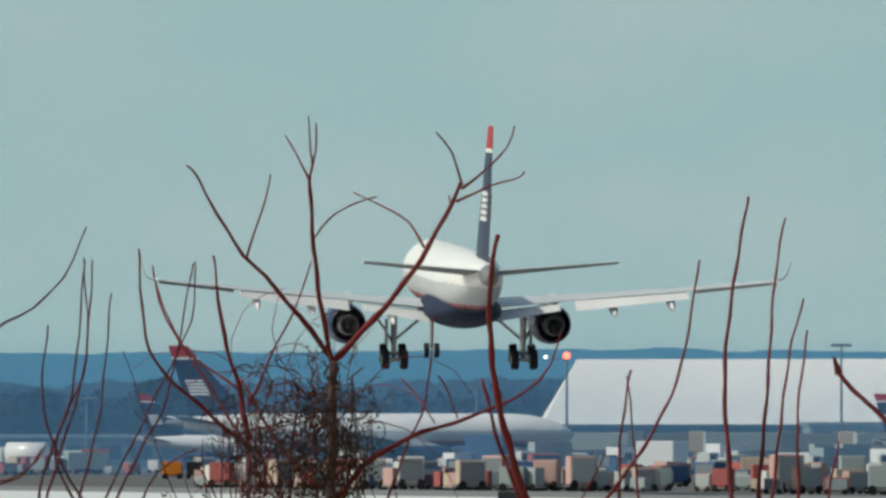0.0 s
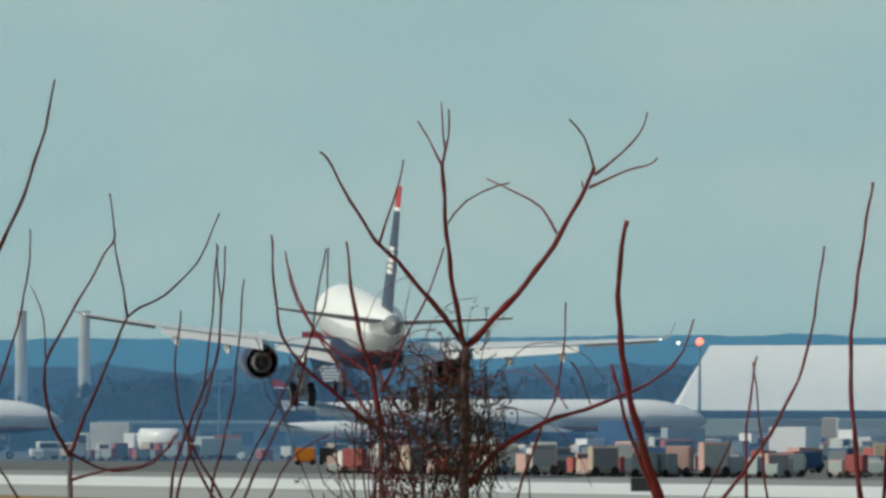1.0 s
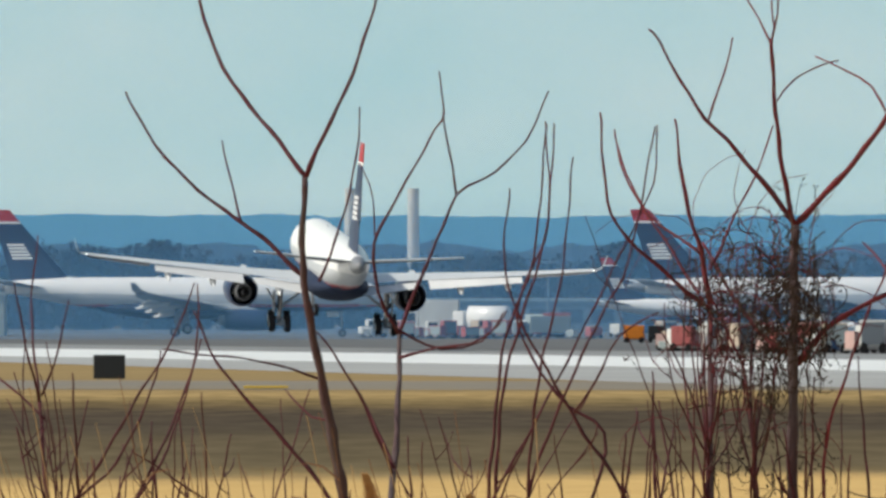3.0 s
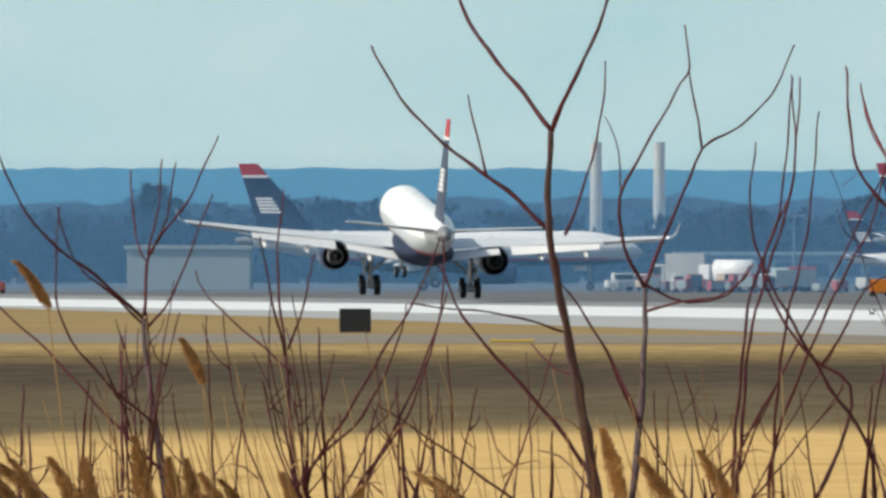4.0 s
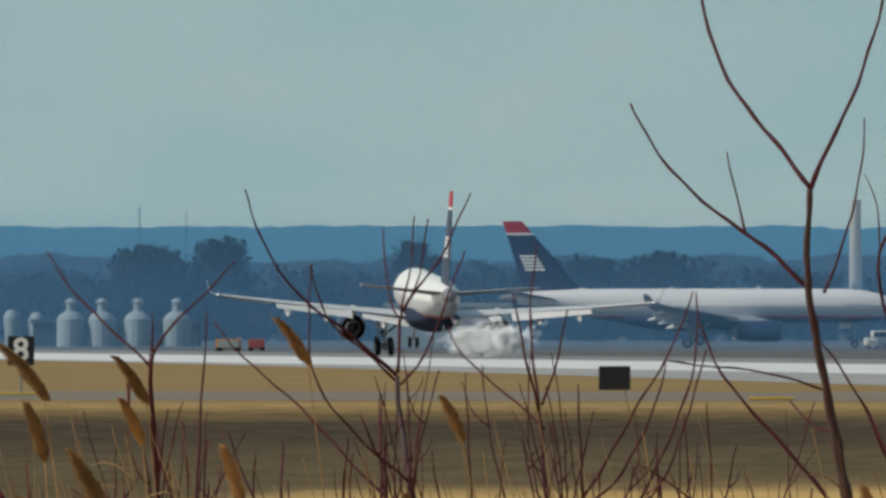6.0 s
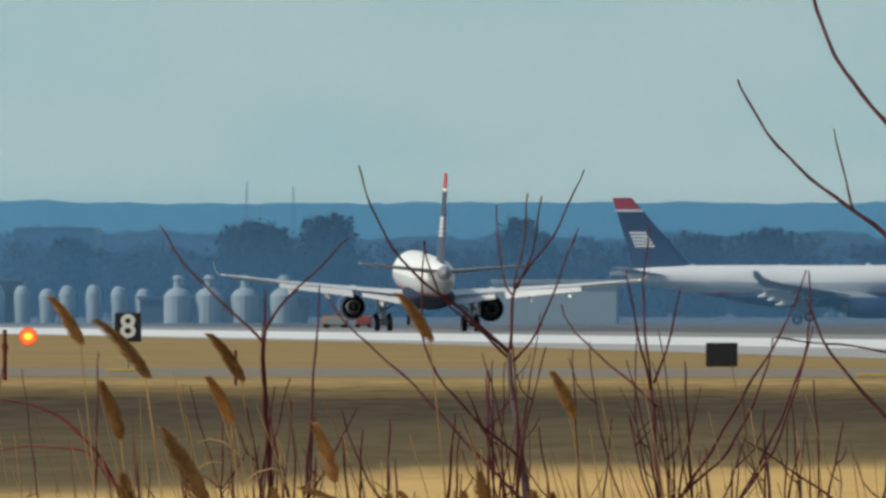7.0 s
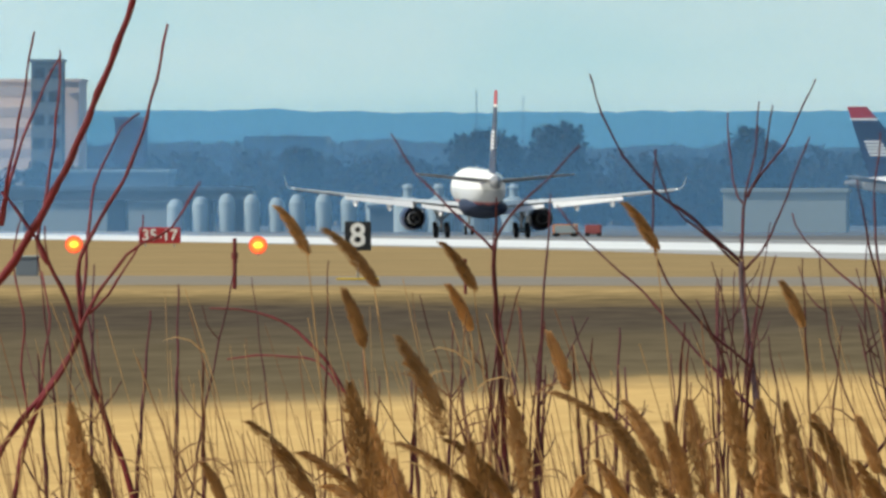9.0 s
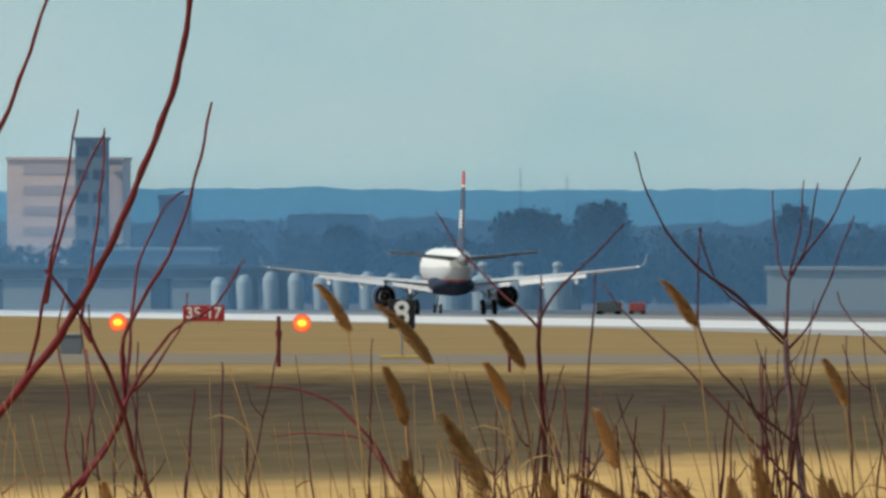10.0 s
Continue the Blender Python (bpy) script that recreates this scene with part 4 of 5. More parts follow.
stem(bush_a, 10.0, 3.3, (1.758, 3.041), (1.658, 3.168), (1.549, 3.295), (1.477, 3.367), (1.395, 3.494), (1.332, 3.612), (1.297, 3.653))
stem(bush_a, 4.2, 2.5, (1.491, 3.358), (1.522, 3.467), (1.553, 3.548), (1.564, 3.626))
stem(bush_a, 3.3, 2.5, (1.709, 3.421), (1.767, 3.494), (1.830, 3.526), (1.908, 3.554))
stem(bush_a, 4.2, 2.5, (2.060, 3.389), (2.011, 3.467), (1.930, 3.521), (1.830, 3.563))
stem(bush_a, 13.6, 8.3, (1.495, -0.050), (1.495, 0.398), (1.495, 0.958), (1.495, 1.473), (1.495, 1.898), (1.495, 2.190), (1.495, 2.769))
stem(bush_a, 8.3, 3.3, (1.495, 2.769), (1.468, 2.932), (1.413, 3.113), (1.383, 3.363))
stem(bush_a, 5.0, 2.5, (1.495, 2.878), (1.585, 3.077), (1.658, 3.222), (1.694, 3.344))
stem(bush_a, 7.5, 3.3, (1.495, 2.751), (1.332, 2.887), (1.178, 3.059), (1.142, 3.385))
stem(bush_a, 5.0, 2.5, (1.468, 2.932), (1.296, 3.059), (1.214, 3.222), (1.187, 3.313))
stem(bush_a, 11.7, 2.5, (1.761, 2.562), (1.866, 2.688), (2.011, 2.779), (2.247, 2.860), (2.428, 2.960), (2.500, 3.114))
stem(bush_a, 3.3, 2.5, (1.984, 2.969), (2.056, 2.888), (2.093, 2.824))
stem(bush_a, 3.3, 2.5, (2.102, 2.978), (2.138, 2.924), (2.165, 2.842))
stem(bush_a, 6.8, 2.5, (1.834, -0.050), (1.836, 0.425), (1.841, 1.019), (1.847, 1.566), (1.857, 2.017), (1.866, 2.326), (1.930, 2.540), (1.993, 2.725), (2.065, 2.906), (2.089, 3.168))
stem(bush_a, 8.3, 4.2, (1.752, 2.607), (1.652, 2.679), (1.562, 2.806), (1.471, 2.969))
stem(bush_a, 6.8, 3.3, (1.661, -0.050), (1.660, 0.394), (1.658, 0.950), (1.654, 1.461), (1.648, 1.883), (1.643, 2.172), (1.607, 2.534), (1.525, 2.733), (1.471, 2.860))
stem(bush_a, 5.0, 2.5, (1.493, 2.743), (1.348, 2.978), (1.230, 3.159), (1.185, 3.331))
stem(bush_a, 4.2, 2.5, (1.502, 2.670), (1.466, 2.906), (1.411, 3.159), (1.384, 3.359))
# bush d
stem(bush_d, 20.0, 7.0, (2.573, -0.050), (2.570, 0.418), (2.562, 1.003), (2.551, 1.541), (2.535, 1.986), (2.518, 2.290), (2.410, 2.507), (2.337, 2.725), (2.283, 2.960), (2.265, 3.232), (2.292, 3.431))
stem(bush_d, 12.0, 5.0, (2.478, -0.050), (2.476, 0.422), (2.471, 1.011), (2.465, 1.553), (2.455, 2.001), (2.446, 2.308), (2.382, 2.540), (2.301, 2.743), (2.243, 2.969))
# bush e
stem(bush_e, 9.4, 3.3, (2.446, -0.050), (2.449, 0.432), (2.457, 1.036), (2.468, 1.590), (2.484, 2.049), (2.500, 2.362), (2.609, 2.543), (2.754, 2.743), (2.862, 2.960), (2.908, 3.177), (2.933, 3.350))
stem(bush_e, 8.5, 3.3, (2.695, -0.050), (2.695, 0.425), (2.694, 1.019), (2.693, 1.566), (2.692, 2.017), (2.690, 2.326), (2.681, 2.543), (2.681, 2.761), (2.714, 2.996))
stem(bush_e, 6.8, 2.5, (2.785, -0.050), (2.785, 0.425), (2.783, 1.019), (2.780, 1.566), (2.776, 2.017), (2.772, 2.326), (2.745, 2.543), (2.718, 2.833), (2.703, 2.978))
stem(bush_e, 12.8, 4.2, (3.071, -0.050), (3.070, 0.425), (3.069, 1.019), (3.067, 1.566), (3.064, 2.017), (3.062, 2.326), (3.044, 2.540), (3.016, 2.960), (3.044, 3.268), (3.091, 3.554))
stem(bush_e, 11.1, 3.3, (3.098, -0.050), (3.099, 0.431), (3.100, 1.031), (3.102, 1.584), (3.104, 2.040), (3.107, 2.353), (3.125, 2.588), (3.152, 2.914), (3.176, 3.276), (3.209, 3.488))
stem(bush_e, 8.5, 3.3, (3.143, -0.050), (3.144, 0.431), (3.145, 1.031), (3.147, 1.584), (3.150, 2.040), (3.152, 2.353), (3.171, 2.588), (3.207, 2.914), (3.234, 3.095), (3.272, 3.228))
stem(bush_e, 8.5, 3.3, (3.250, -0.050), (3.250, 0.431), (3.251, 1.031), (3.251, 1.584), (3.252, 2.040), (3.252, 2.353), (3.256, 2.588), (3.252, 2.860), (3.283, 3.126))
stem(bush_e, 7.6, 7.5, (4.084, -0.050), (4.077, 0.431), (4.059, 1.031), (4.034, 1.584), (3.996, 2.040), (3.959, 2.353), (3.705, 2.679), (3.538, 2.833), (3.433, 2.932), (3.375, 2.996))
stem(bush_e, 13.3, 4.2, (3.383, 2.983), (3.368, 3.041))
stem(bush_e, 6.0, 3.3, (3.311, -0.050), (3.312, 0.431), (3.314, 1.031), (3.316, 1.584), (3.321, 2.040), (3.325, 2.353), (3.352, 2.588), (3.384, 2.769))
stem(bush_e, 3.4, 2.5, (2.469, -0.050), (2.471, 0.449), (2.477, 1.072), (2.485, 1.645), (2.497, 2.119), (2.509, 2.443), (2.591, 2.642), (2.636, 2.733))
# bush l
stem(bush_l, 7.6, 2.5, (1.281, -0.050), (1.278, 0.391), (1.268, 0.942), (1.255, 1.449), (1.236, 1.867), (1.217, 2.154), (1.090, 2.353), (0.955, 2.589), (0.879, 2.733), (0.833, 2.915), (0.853, 3.141))
stem(bush_l, 6.8, 2.5, (0.773, -0.050), (0.774, 0.391), (0.775, 0.942), (0.777, 1.449), (0.780, 1.867), (0.783, 2.154), (0.801, 2.353), (0.837, 2.661), (0.927, 2.915), (0.969, 3.346))
stem(bush_l, 6.0, 2.5, (0.900, -0.050), (0.901, 0.391), (0.902, 0.942), (0.904, 1.449), (0.907, 1.867), (0.909, 2.154), (0.927, 2.389), (0.955, 2.589), (1.018, 2.860), (1.054, 3.241))
stem(bush_l, 6.0, 2.5, (0.846, -0.050), (0.849, 0.391), (0.859, 0.942), (0.871, 1.449), (0.890, 1.867), (0.909, 2.154), (1.036, 2.498), (1.145, 2.733), (1.235, 2.915), (1.317, 3.340))
stem(bush_l, 6.8, 2.5, (0.775, -0.050), (0.776, 0.345), (0.778, 0.840), (0.780, 1.295), (0.783, 1.670), (0.786, 1.927), (0.808, 2.217), (0.832, 2.507), (0.895, 2.743), (0.967, 2.996), (0.996, 3.349))
stem(bush_l, 5.1, 2.5, (0.623, -0.050), (0.626, 0.345), (0.634, 0.840), (0.645, 1.295), (0.661, 1.670), (0.678, 1.927), (0.786, 2.127), (1.004, 2.525), (1.203, 2.924), (1.312, 3.159), (1.323, 3.344))
stem(bush_l, 5.0, 2.5, (1.058, 2.417), (1.149, 2.561), (1.203, 2.670), (1.330, 2.743))
stem(bush_l, 6.8, 2.5, (0.813, -0.050), (0.819, 0.307), (0.836, 0.754), (0.860, 1.164), (0.894, 1.504), (0.929, 1.736), (1.161, 2.297), (1.002, 2.479), (0.875, 2.732), (0.974, 3.022), (0.965, 3.357))
stem(bush_l, 5.0, 2.5, (0.489, 2.688), (0.634, 2.625), (0.761, 2.652), (0.834, 2.743))
# bush b
stem(bush_b, 20.4, 9.2, (0.407, -0.050), (0.405, 0.307), (0.401, 0.754), (0.395, 1.164), (0.386, 1.503), (0.377, 1.736), (0.317, 2.152), (0.254, 2.496), (0.199, 2.786), (0.185, 2.967), (0.196, 3.176))
stem(bush_b, 8.3, 5.0, (0.196, 3.176), (0.109, 3.294), (-0.036, 3.475), (-0.109, 3.620), (-0.139, 3.728), (-0.163, 3.819))
stem(bush_b, 8.3, 3.3, (0.196, 3.176), (0.254, 3.312), (0.326, 3.457), (0.384, 3.620), (0.426, 3.765), (0.446, 3.882))
stem(bush_b, 8.3, 3.3, (0.185, 2.859), (0.054, 2.986), (-0.109, 3.103), (-0.253, 3.239), (-0.344, 3.375), (-0.380, 3.451))
stem(bush_b, 4.2, 2.5, (-0.009, 3.031), (-0.036, 3.131), (-0.072, 3.294))
stem(bush_b, 8.3, 3.3, (0.331, 2.062), (0.204, 2.243), (0.060, 2.406), (-0.085, 2.578), (-0.161, 2.750))
stem(bush_b, 12.8, 7.5, (0.399, -0.050), (0.400, 0.307), (0.404, 0.754), (0.410, 1.164), (0.418, 1.503), (0.426, 1.736), (0.480, 2.243), (0.498, 2.605), (0.493, 2.687))
stem(bush_b, 6.7, 2.5, (0.494, 2.674), (0.431, 2.805), (0.418, 2.968), (0.521, 3.167), (0.612, 3.330), (0.639, 3.384), (0.625, 3.517))
stem(bush_b, 6.7, 2.5, (0.494, 2.674), (0.567, 2.859), (0.639, 3.022), (0.681, 3.122), (0.802, 3.194), (0.902, 3.294), (0.976, 3.453))
stem(bush_b, 4.2, 2.5, (0.681, 3.122), (0.657, 3.258), (0.636, 3.384))
stem(bush_b, 3.3, 1.7, (0.422, 2.968), (0.404, 3.149), (0.367, 3.221))
stem(bush_b, 5.0, 2.5, (0.241, 2.841), (0.313, 3.040), (0.358, 3.239), (0.371, 3.402))
stem(bush_b, 5.0, 2.5, (0.498, 2.596), (0.616, 2.632), (0.725, 2.641), (0.815, 2.705), (0.843, 2.750))
stem(bush_b, 4.2, 2.5, (0.236, 2.533), (0.054, 2.587), (-0.109, 2.605), (-0.263, 2.623))
stem(bush_b, 5.8, 2.5, (0.480, 2.243), (0.399, 2.424), (0.290, 2.605), (0.236, 2.678))
stem(bush_b, 5.1, 2.5, (0.386, -0.050), (0.381, 0.336), (0.367, 0.819), (0.349, 1.263), (0.322, 1.630), (0.295, 1.881), (0.114, 1.968), (-0.140, 2.152), (-0.357, 2.297))
stem(bush_b, 5.0, 2.5, (0.476, 2.225), (0.367, 2.479), (0.277, 2.623), (0.204, 2.714))
stem(bush_b, 4.2, 2.5, (0.286, 2.406), (0.214, 2.406), (0.132, 2.497))
stem(bush_b, 4.2, 1.7, (0.322, 2.026), (0.223, 2.134), (0.150, 2.152))
stem(bush_b, 6.8, 2.5, (0.275, -0.050), (0.269, 0.311), (0.250, 0.762), (0.225, 1.177), (0.188, 1.519), (0.150, 1.754), (-0.248, 1.754), (-0.593, 2.026), (-0.411, 2.261), (-0.303, 2.479), (-0.267, 2.623))
stem(bush_b, 6.0, 2.5, (-0.620, -0.050), (-0.617, 0.311), (-0.607, 0.762), (-0.594, 1.177), (-0.575, 1.519), (-0.556, 1.754), (-0.430, 2.026), (-0.267, 2.261), (-0.167, 2.551), (-0.140, 2.660))
# bush c
stem(bush_c, 11.1, 6.7, (-1.835, -0.050), (-1.836, 0.299), (-1.838, 0.736), (-1.840, 1.137), (-1.845, 1.469), (-1.849, 1.696), (-1.876, 2.167), (-1.897, 2.493), (-1.897, 2.638))
stem(bush_c, 5.0, 2.5, (-1.897, 2.611), (-2.003, 2.710), (-2.147, 2.855), (-2.231, 2.986))
stem(bush_c, 5.0, 2.5, (-1.894, 2.638), (-1.858, 2.710), (-1.731, 2.837), (-1.624, 2.946))
stem(bush_c, 3.3, 2.5, (-1.890, 2.638), (-1.894, 2.783))
stem(bush_c, 14.5, 7.5, (-0.965, -0.050), (-0.967, 0.299), (-0.972, 0.736), (-0.978, 1.137), (-0.988, 1.469), (-0.997, 1.696), (-1.061, 2.167), (-1.097, 2.421), (-1.111, 2.575))
stem(bush_c, 6.7, 2.5, (-1.111, 2.575), (-1.260, 2.710), (-1.423, 2.837), (-1.532, 3.000), (-1.593, 3.176))
stem(bush_c, 5.8, 2.5, (-1.106, 2.584), (-1.097, 2.747), (-1.070, 2.819), (-0.970, 2.946), (-0.869, 3.160))
stem(bush_c, 4.2, 2.5, (-1.114, 2.562), (-1.232, 2.671), (-1.332, 2.761), (-1.386, 2.933))
stem(bush_c, 3.3, 2.5, (-1.100, 2.761), (-1.133, 2.834), (-1.151, 3.051))
stem(bush_c, 3.3, 2.5, (-1.095, 2.779), (-1.060, 2.942), (-1.051, 3.087))
stem(bush_c, 3.3, 2.5, (-1.084, 2.779), (-1.033, 2.906), (-1.006, 3.078))
stem(bush_c, 4.2, 2.5, (-1.096, 2.544), (-1.015, 2.652), (-0.942, 2.834), (-0.888, 2.975))
stem(bush_c, 10.2, 5.0, (-0.580, -0.050), (-0.581, 0.299), (-0.584, 0.736), (-0.588, 1.137), (-0.593, 1.469), (-0.599, 1.696), (-0.635, 2.203), (-0.653, 2.457))
stem(bush_c, 5.0, 2.5, (-0.653, 2.457), (-0.698, 2.638), (-0.734, 2.837))
stem(bush_c, 5.0, 2.5, (-0.653, 2.457), (-0.680, 2.747), (-0.657, 2.991))
stem(bush_c, 4.2, 2.5, (-0.644, 2.475), (-0.590, 2.638), (-0.562, 2.783))
stem(bush_c, 4.2, 2.5, (-0.635, 2.402), (-0.716, 2.475), (-0.897, 2.638), (-0.943, 2.729))
stem(bush_c, 6.8, 2.5, (-0.911, -0.050), (-0.906, 0.314), (-0.890, 0.768), (-0.869, 1.187), (-0.838, 1.532), (-0.807, 1.768), (-0.599, 2.058), (-0.463, 2.258), (-0.327, 2.493), (-0.236, 2.638), (-0.155, 2.837))
stem(bush_c, 6.0, 2.5, (-0.621, -0.050), (-0.617, 0.314), (-0.604, 0.768), (-0.587, 1.187), (-0.561, 1.532), (-0.535, 1.768), (-0.363, 2.113), (-0.245, 2.348), (-0.155, 2.602), (-0.146, 2.837))
stem(bush_c, 6.8, 2.5, (-1.775, -0.050), (-1.775, 0.259), (-1.774, 0.645), (-1.773, 1.000), (-1.772, 1.293), (-1.770, 1.494), (-1.761, 1.816), (-1.752, 2.254), (-1.716, 2.792))
stem(bush_c, 5.8, 2.5, (-1.000, 2.037), (-1.218, 2.254), (-1.417, 2.472), (-1.598, 2.635), (-1.698, 2.753))
stem(bush_c, 5.1, 2.5, (-1.163, -0.050), (-1.166, 0.266), (-1.174, 0.661), (-1.185, 1.024), (-1.201, 1.324), (-1.218, 1.530), (-1.326, 1.892), (-1.435, 2.019), (-1.562, 2.164), (-1.653, 2.399))
stem(bush_c, 5.0, 2.5, (-1.073, 2.236), (-1.254, 2.399), (-1.381, 2.599), (-1.381, 2.934))
stem(bush_c, 5.0, 2.5, (-1.816, 2.110), (-1.870, 2.327), (-1.906, 2.581), (-1.892, 2.689))
stem(bush_c, 4.2, 1.7, (-1.752, 2.110), (-1.671, 2.254), (-1.598, 2.399))
# bush f
stem(bush_f, 16.2, 9.2, (-3.804, -0.050), (-3.803, 0.301), (-3.797, 0.741), (-3.790, 1.145), (-3.779, 1.479), (-3.768, 1.707), (-3.696, 2.215), (-3.442, 2.577), (-3.279, 2.867), (-3.170, 3.120), (-3.062, 3.410), (-3.011, 3.700))
stem(bush_f, 9.4, 3.3, (-3.496, -0.050), (-3.495, 0.301), (-3.489, 0.741), (-3.482, 1.145), (-3.471, 1.479), (-3.460, 1.707), (-3.388, 2.052), (-3.261, 2.269), (-3.216, 2.396), (-3.080, 2.595), (-2.935, 2.686), (-2.844, 2.834))
stem(bush_f, 10.2, 5.0, (-2.961, -0.050), (-2.963, 0.251), (-2.968, 0.628), (-2.974, 0.975), (-2.984, 1.261), (-2.993, 1.457), (-3.057, 1.816), (-3.183, 2.164), (-3.256, 2.408), (-3.374, 2.653), (-3.482, 2.798))
stem(bush_f, 10.2, 4.2, (-3.636, -0.050), (-3.634, 0.251), (-3.627, 0.628), (-3.618, 0.975), (-3.605, 1.261), (-3.591, 1.457), (-3.500, 1.928), (-3.337, 2.164), (-3.229, 2.345), (-3.229, 2.581), (-3.066, 2.888), (-2.984, 3.160), (-2.950, 3.338))
stem(bush_f, 7.5, 3.3, (-3.560, 2.410), (-3.519, 2.544), (-3.464, 2.834), (-3.419, 3.070), (-3.379, 3.314))
stem(bush_f, 6.7, 3.3, (-3.335, 2.565), (-3.365, 2.640), (-3.328, 2.852), (-3.301, 3.088), (-3.292, 3.254))
stem(bush_f, 6.7, 3.3, (-3.482, 2.689), (-3.446, 2.870), (-3.374, 3.070), (-3.292, 3.242))
stem(bush_f, 4.2, 2.5, (-3.247, 2.399), (-3.328, 2.562), (-3.346, 2.689))
stem(bush_f, 10.0, 5.0, (-3.732, 3.066), (-3.623, 3.265), (-3.533, 3.501), (-3.469, 3.700))
stem(bush_f, 7.6, 2.5, (-2.042, -0.050), (-2.045, 0.262), (-2.055, 0.653), (-2.067, 1.012), (-2.086, 1.309), (-2.105, 1.512), (-2.232, 1.892), (-2.395, 2.182), (-2.468, 2.291), (-2.613, 2.399), (-2.812, 2.427))
stem(bush_f, 4.2, 2.5, (-2.395, 2.164), (-2.468, 2.254), (-2.613, 2.273), (-2.758, 2.263))
stem(bush_f, 6.7, 3.3, (-3.229, 2.327), (-3.211, 2.562), (-3.183, 2.816), (-3.093, 3.006), (-3.038, 3.052))
stem(bush_f, 5.0, 2.5, (-3.362, 2.100), (-3.346, 2.254), (-3.328, 2.399), (-3.355, 2.544))
stem(bush_f, 5.0, 2.5, (-3.211, 2.399), (-3.138, 2.472), (-3.038, 2.635), (-3.026, 2.725))
stem(bush_f, 4.2, 2.5, (-3.392, 2.050), (-3.418, 2.230), (-3.410, 2.399), (-3.446, 2.562), (-3.419, 2.725))


def tangle(owner, cx, cz, wx, wz, count, seed, hang=0.0):
    """Dead vine wound through a bush: many thin curling runners; hang: the share that trails straight down."""
    rng = random.Random(seed)
    bm = bmesh.new()
    for k in range(count):
        x, z, y = cx + wx * rng.gauss(0, 0.5), cz + wz * rng.gauss(0, 0.55), 50 + rng.uniform(-0.25, 0.25)
        down = rng.random() < hang
        a, turn = -1.57 if down else rng.uniform(0, 6.28), rng.choice((-0.5, 0.5)) * rng.random()
        r = rng.uniform(0.0010, 0.0030)
        loops = []
        for i in range(rng.randint(6, 12) if down else rng.randint(4, 9)):
            a += rng.uniform(-0.25, 0.25) if down else turn + rng.uniform(-0.5, 0.5)
            x, z, y = x + 0.016 * math.cos(a), z + 0.018 * math.sin(a), y + rng.uniform(-0.02, 0.02)
            side = Vector((-math.sin(a), 0, math.cos(a)))
            loops.append([Vector((x, y, z)) + side * r * math.cos(q) + Vector((0, r * math.sin(q), 0)) for q in (0, 2.09, 4.19)])
        rings(bm, loops, cap=False)
        for _ in range(4):                # withered leaves and seed heads caught in the vine
            c = Vector((x + rng.gauss(0, 0.010), y, z + rng.gauss(0, 0.012)))
            bm.faces.new([bm.verts.new(c + Vector((rng.uniform(-1, 1), rng.uniform(-1, 1), rng.uniform(-1, 1))) * rng.uniform(0.004, 0.011)) for _ in range(3)])
    return tagged(part("vine_tangle", bm, VINE, owner, "dead grey-brown vine runners"), kind="stuff")


tangle(bush_a, 1.58, 2.80, 0.19, 0.16, 190, 5)
tangle(bush_a, 1.75, 2.84, 0.07, 0.19, 170, 6, 0.3)
tangle(bush_a, 1.68, 2.58, 0.12, 0.17, 110, 7, 0.3)
tangle(bush_a, 1.83, 2.78, 0.05, 0.12, 70, 8, 0.7)
tangle(bush_a, 1.55, 2.40, 0.16, 0.22, 40, 9, 0.2)
tangle(bush_a, 1.68, 2.20, 0.22, 0.20, 36, 10, 0.1)


def runners(owner, cx, cz, wx, wz, count, seed):
    """Long thin vine arcs that loop out of the tangle."""
    g = random.Random(seed)
    for k in range(count):
        x, z, a, turn = g.gauss(cx, wx), g.gauss(cz, wz), g.uniform(0.4, 2.7), g.choice((-1, 1)) * g.uniform(0.2, 0.55)
        way = [(x, z)]
        for i in range(g.randint(5, 8)):
            a += turn + g.uniform(-0.15, 0.15)
            x, z = x + 0.055 * math.cos(a), z + 0.055 * math.sin(a)
            way.append((x, z))
        stem(owner, g.uniform(1.4, 2.4), 1.0, *way)


runners(bush_a, 1.58, 2.92, 0.10, 0.09, 18, 51)
runners(bush_a, 1.80, 2.80, 0.06, 0.12, 10, 52)
runners(bush_a, 1.60, 2.50, 0.12, 0.12, 12, 53)


def thicket(label, count, seed, x0, x1, low, high):
    """Thin bare shoots rising from the ground, some with side twigs."""
    g = random.Random(seed)
    owner = tagged(new("thicket"), label, "bush", "bare bushes")
    for k in range(count):
        x, top, tilt = g.uniform(x0, x1), g.triangular(low, high, low + 0.3 * (high - low)), g.gauss(0.0, 0.16)
        bow = g.uniform(-0.06, 0.06)
        way = [(x - tilt * 1.1 + bow * math.sin(3.1 * t), top * t) for t in (0, 0.45)]
        way += [(x - tilt * 1.1 * (1 - t) * 2 * 0.5 + bow * math.sin(3.1 * t), top * t) for t in (0.65, 0.8, 0.9, 1.0)]
        r = g.uniform(2.2, 5.0)
        stem(owner, r * 1.5, r * 0.55, *way)
        for _ in range(g.choice((0, 1, 1, 2, 3))):
            i = g.randrange(2, len(way) - 1)
            (xa, za), s = way[i], g.choice((-1, 1))
            ln = g.uniform(0.07, 0.2)
            stem(owner, r * 0.7, r * 0.4, (xa, za), (xa + s * ln * 0.35, za + ln * 0.45), (xa + s * ln * g.uniform(0.4, 0.75), za + ln))


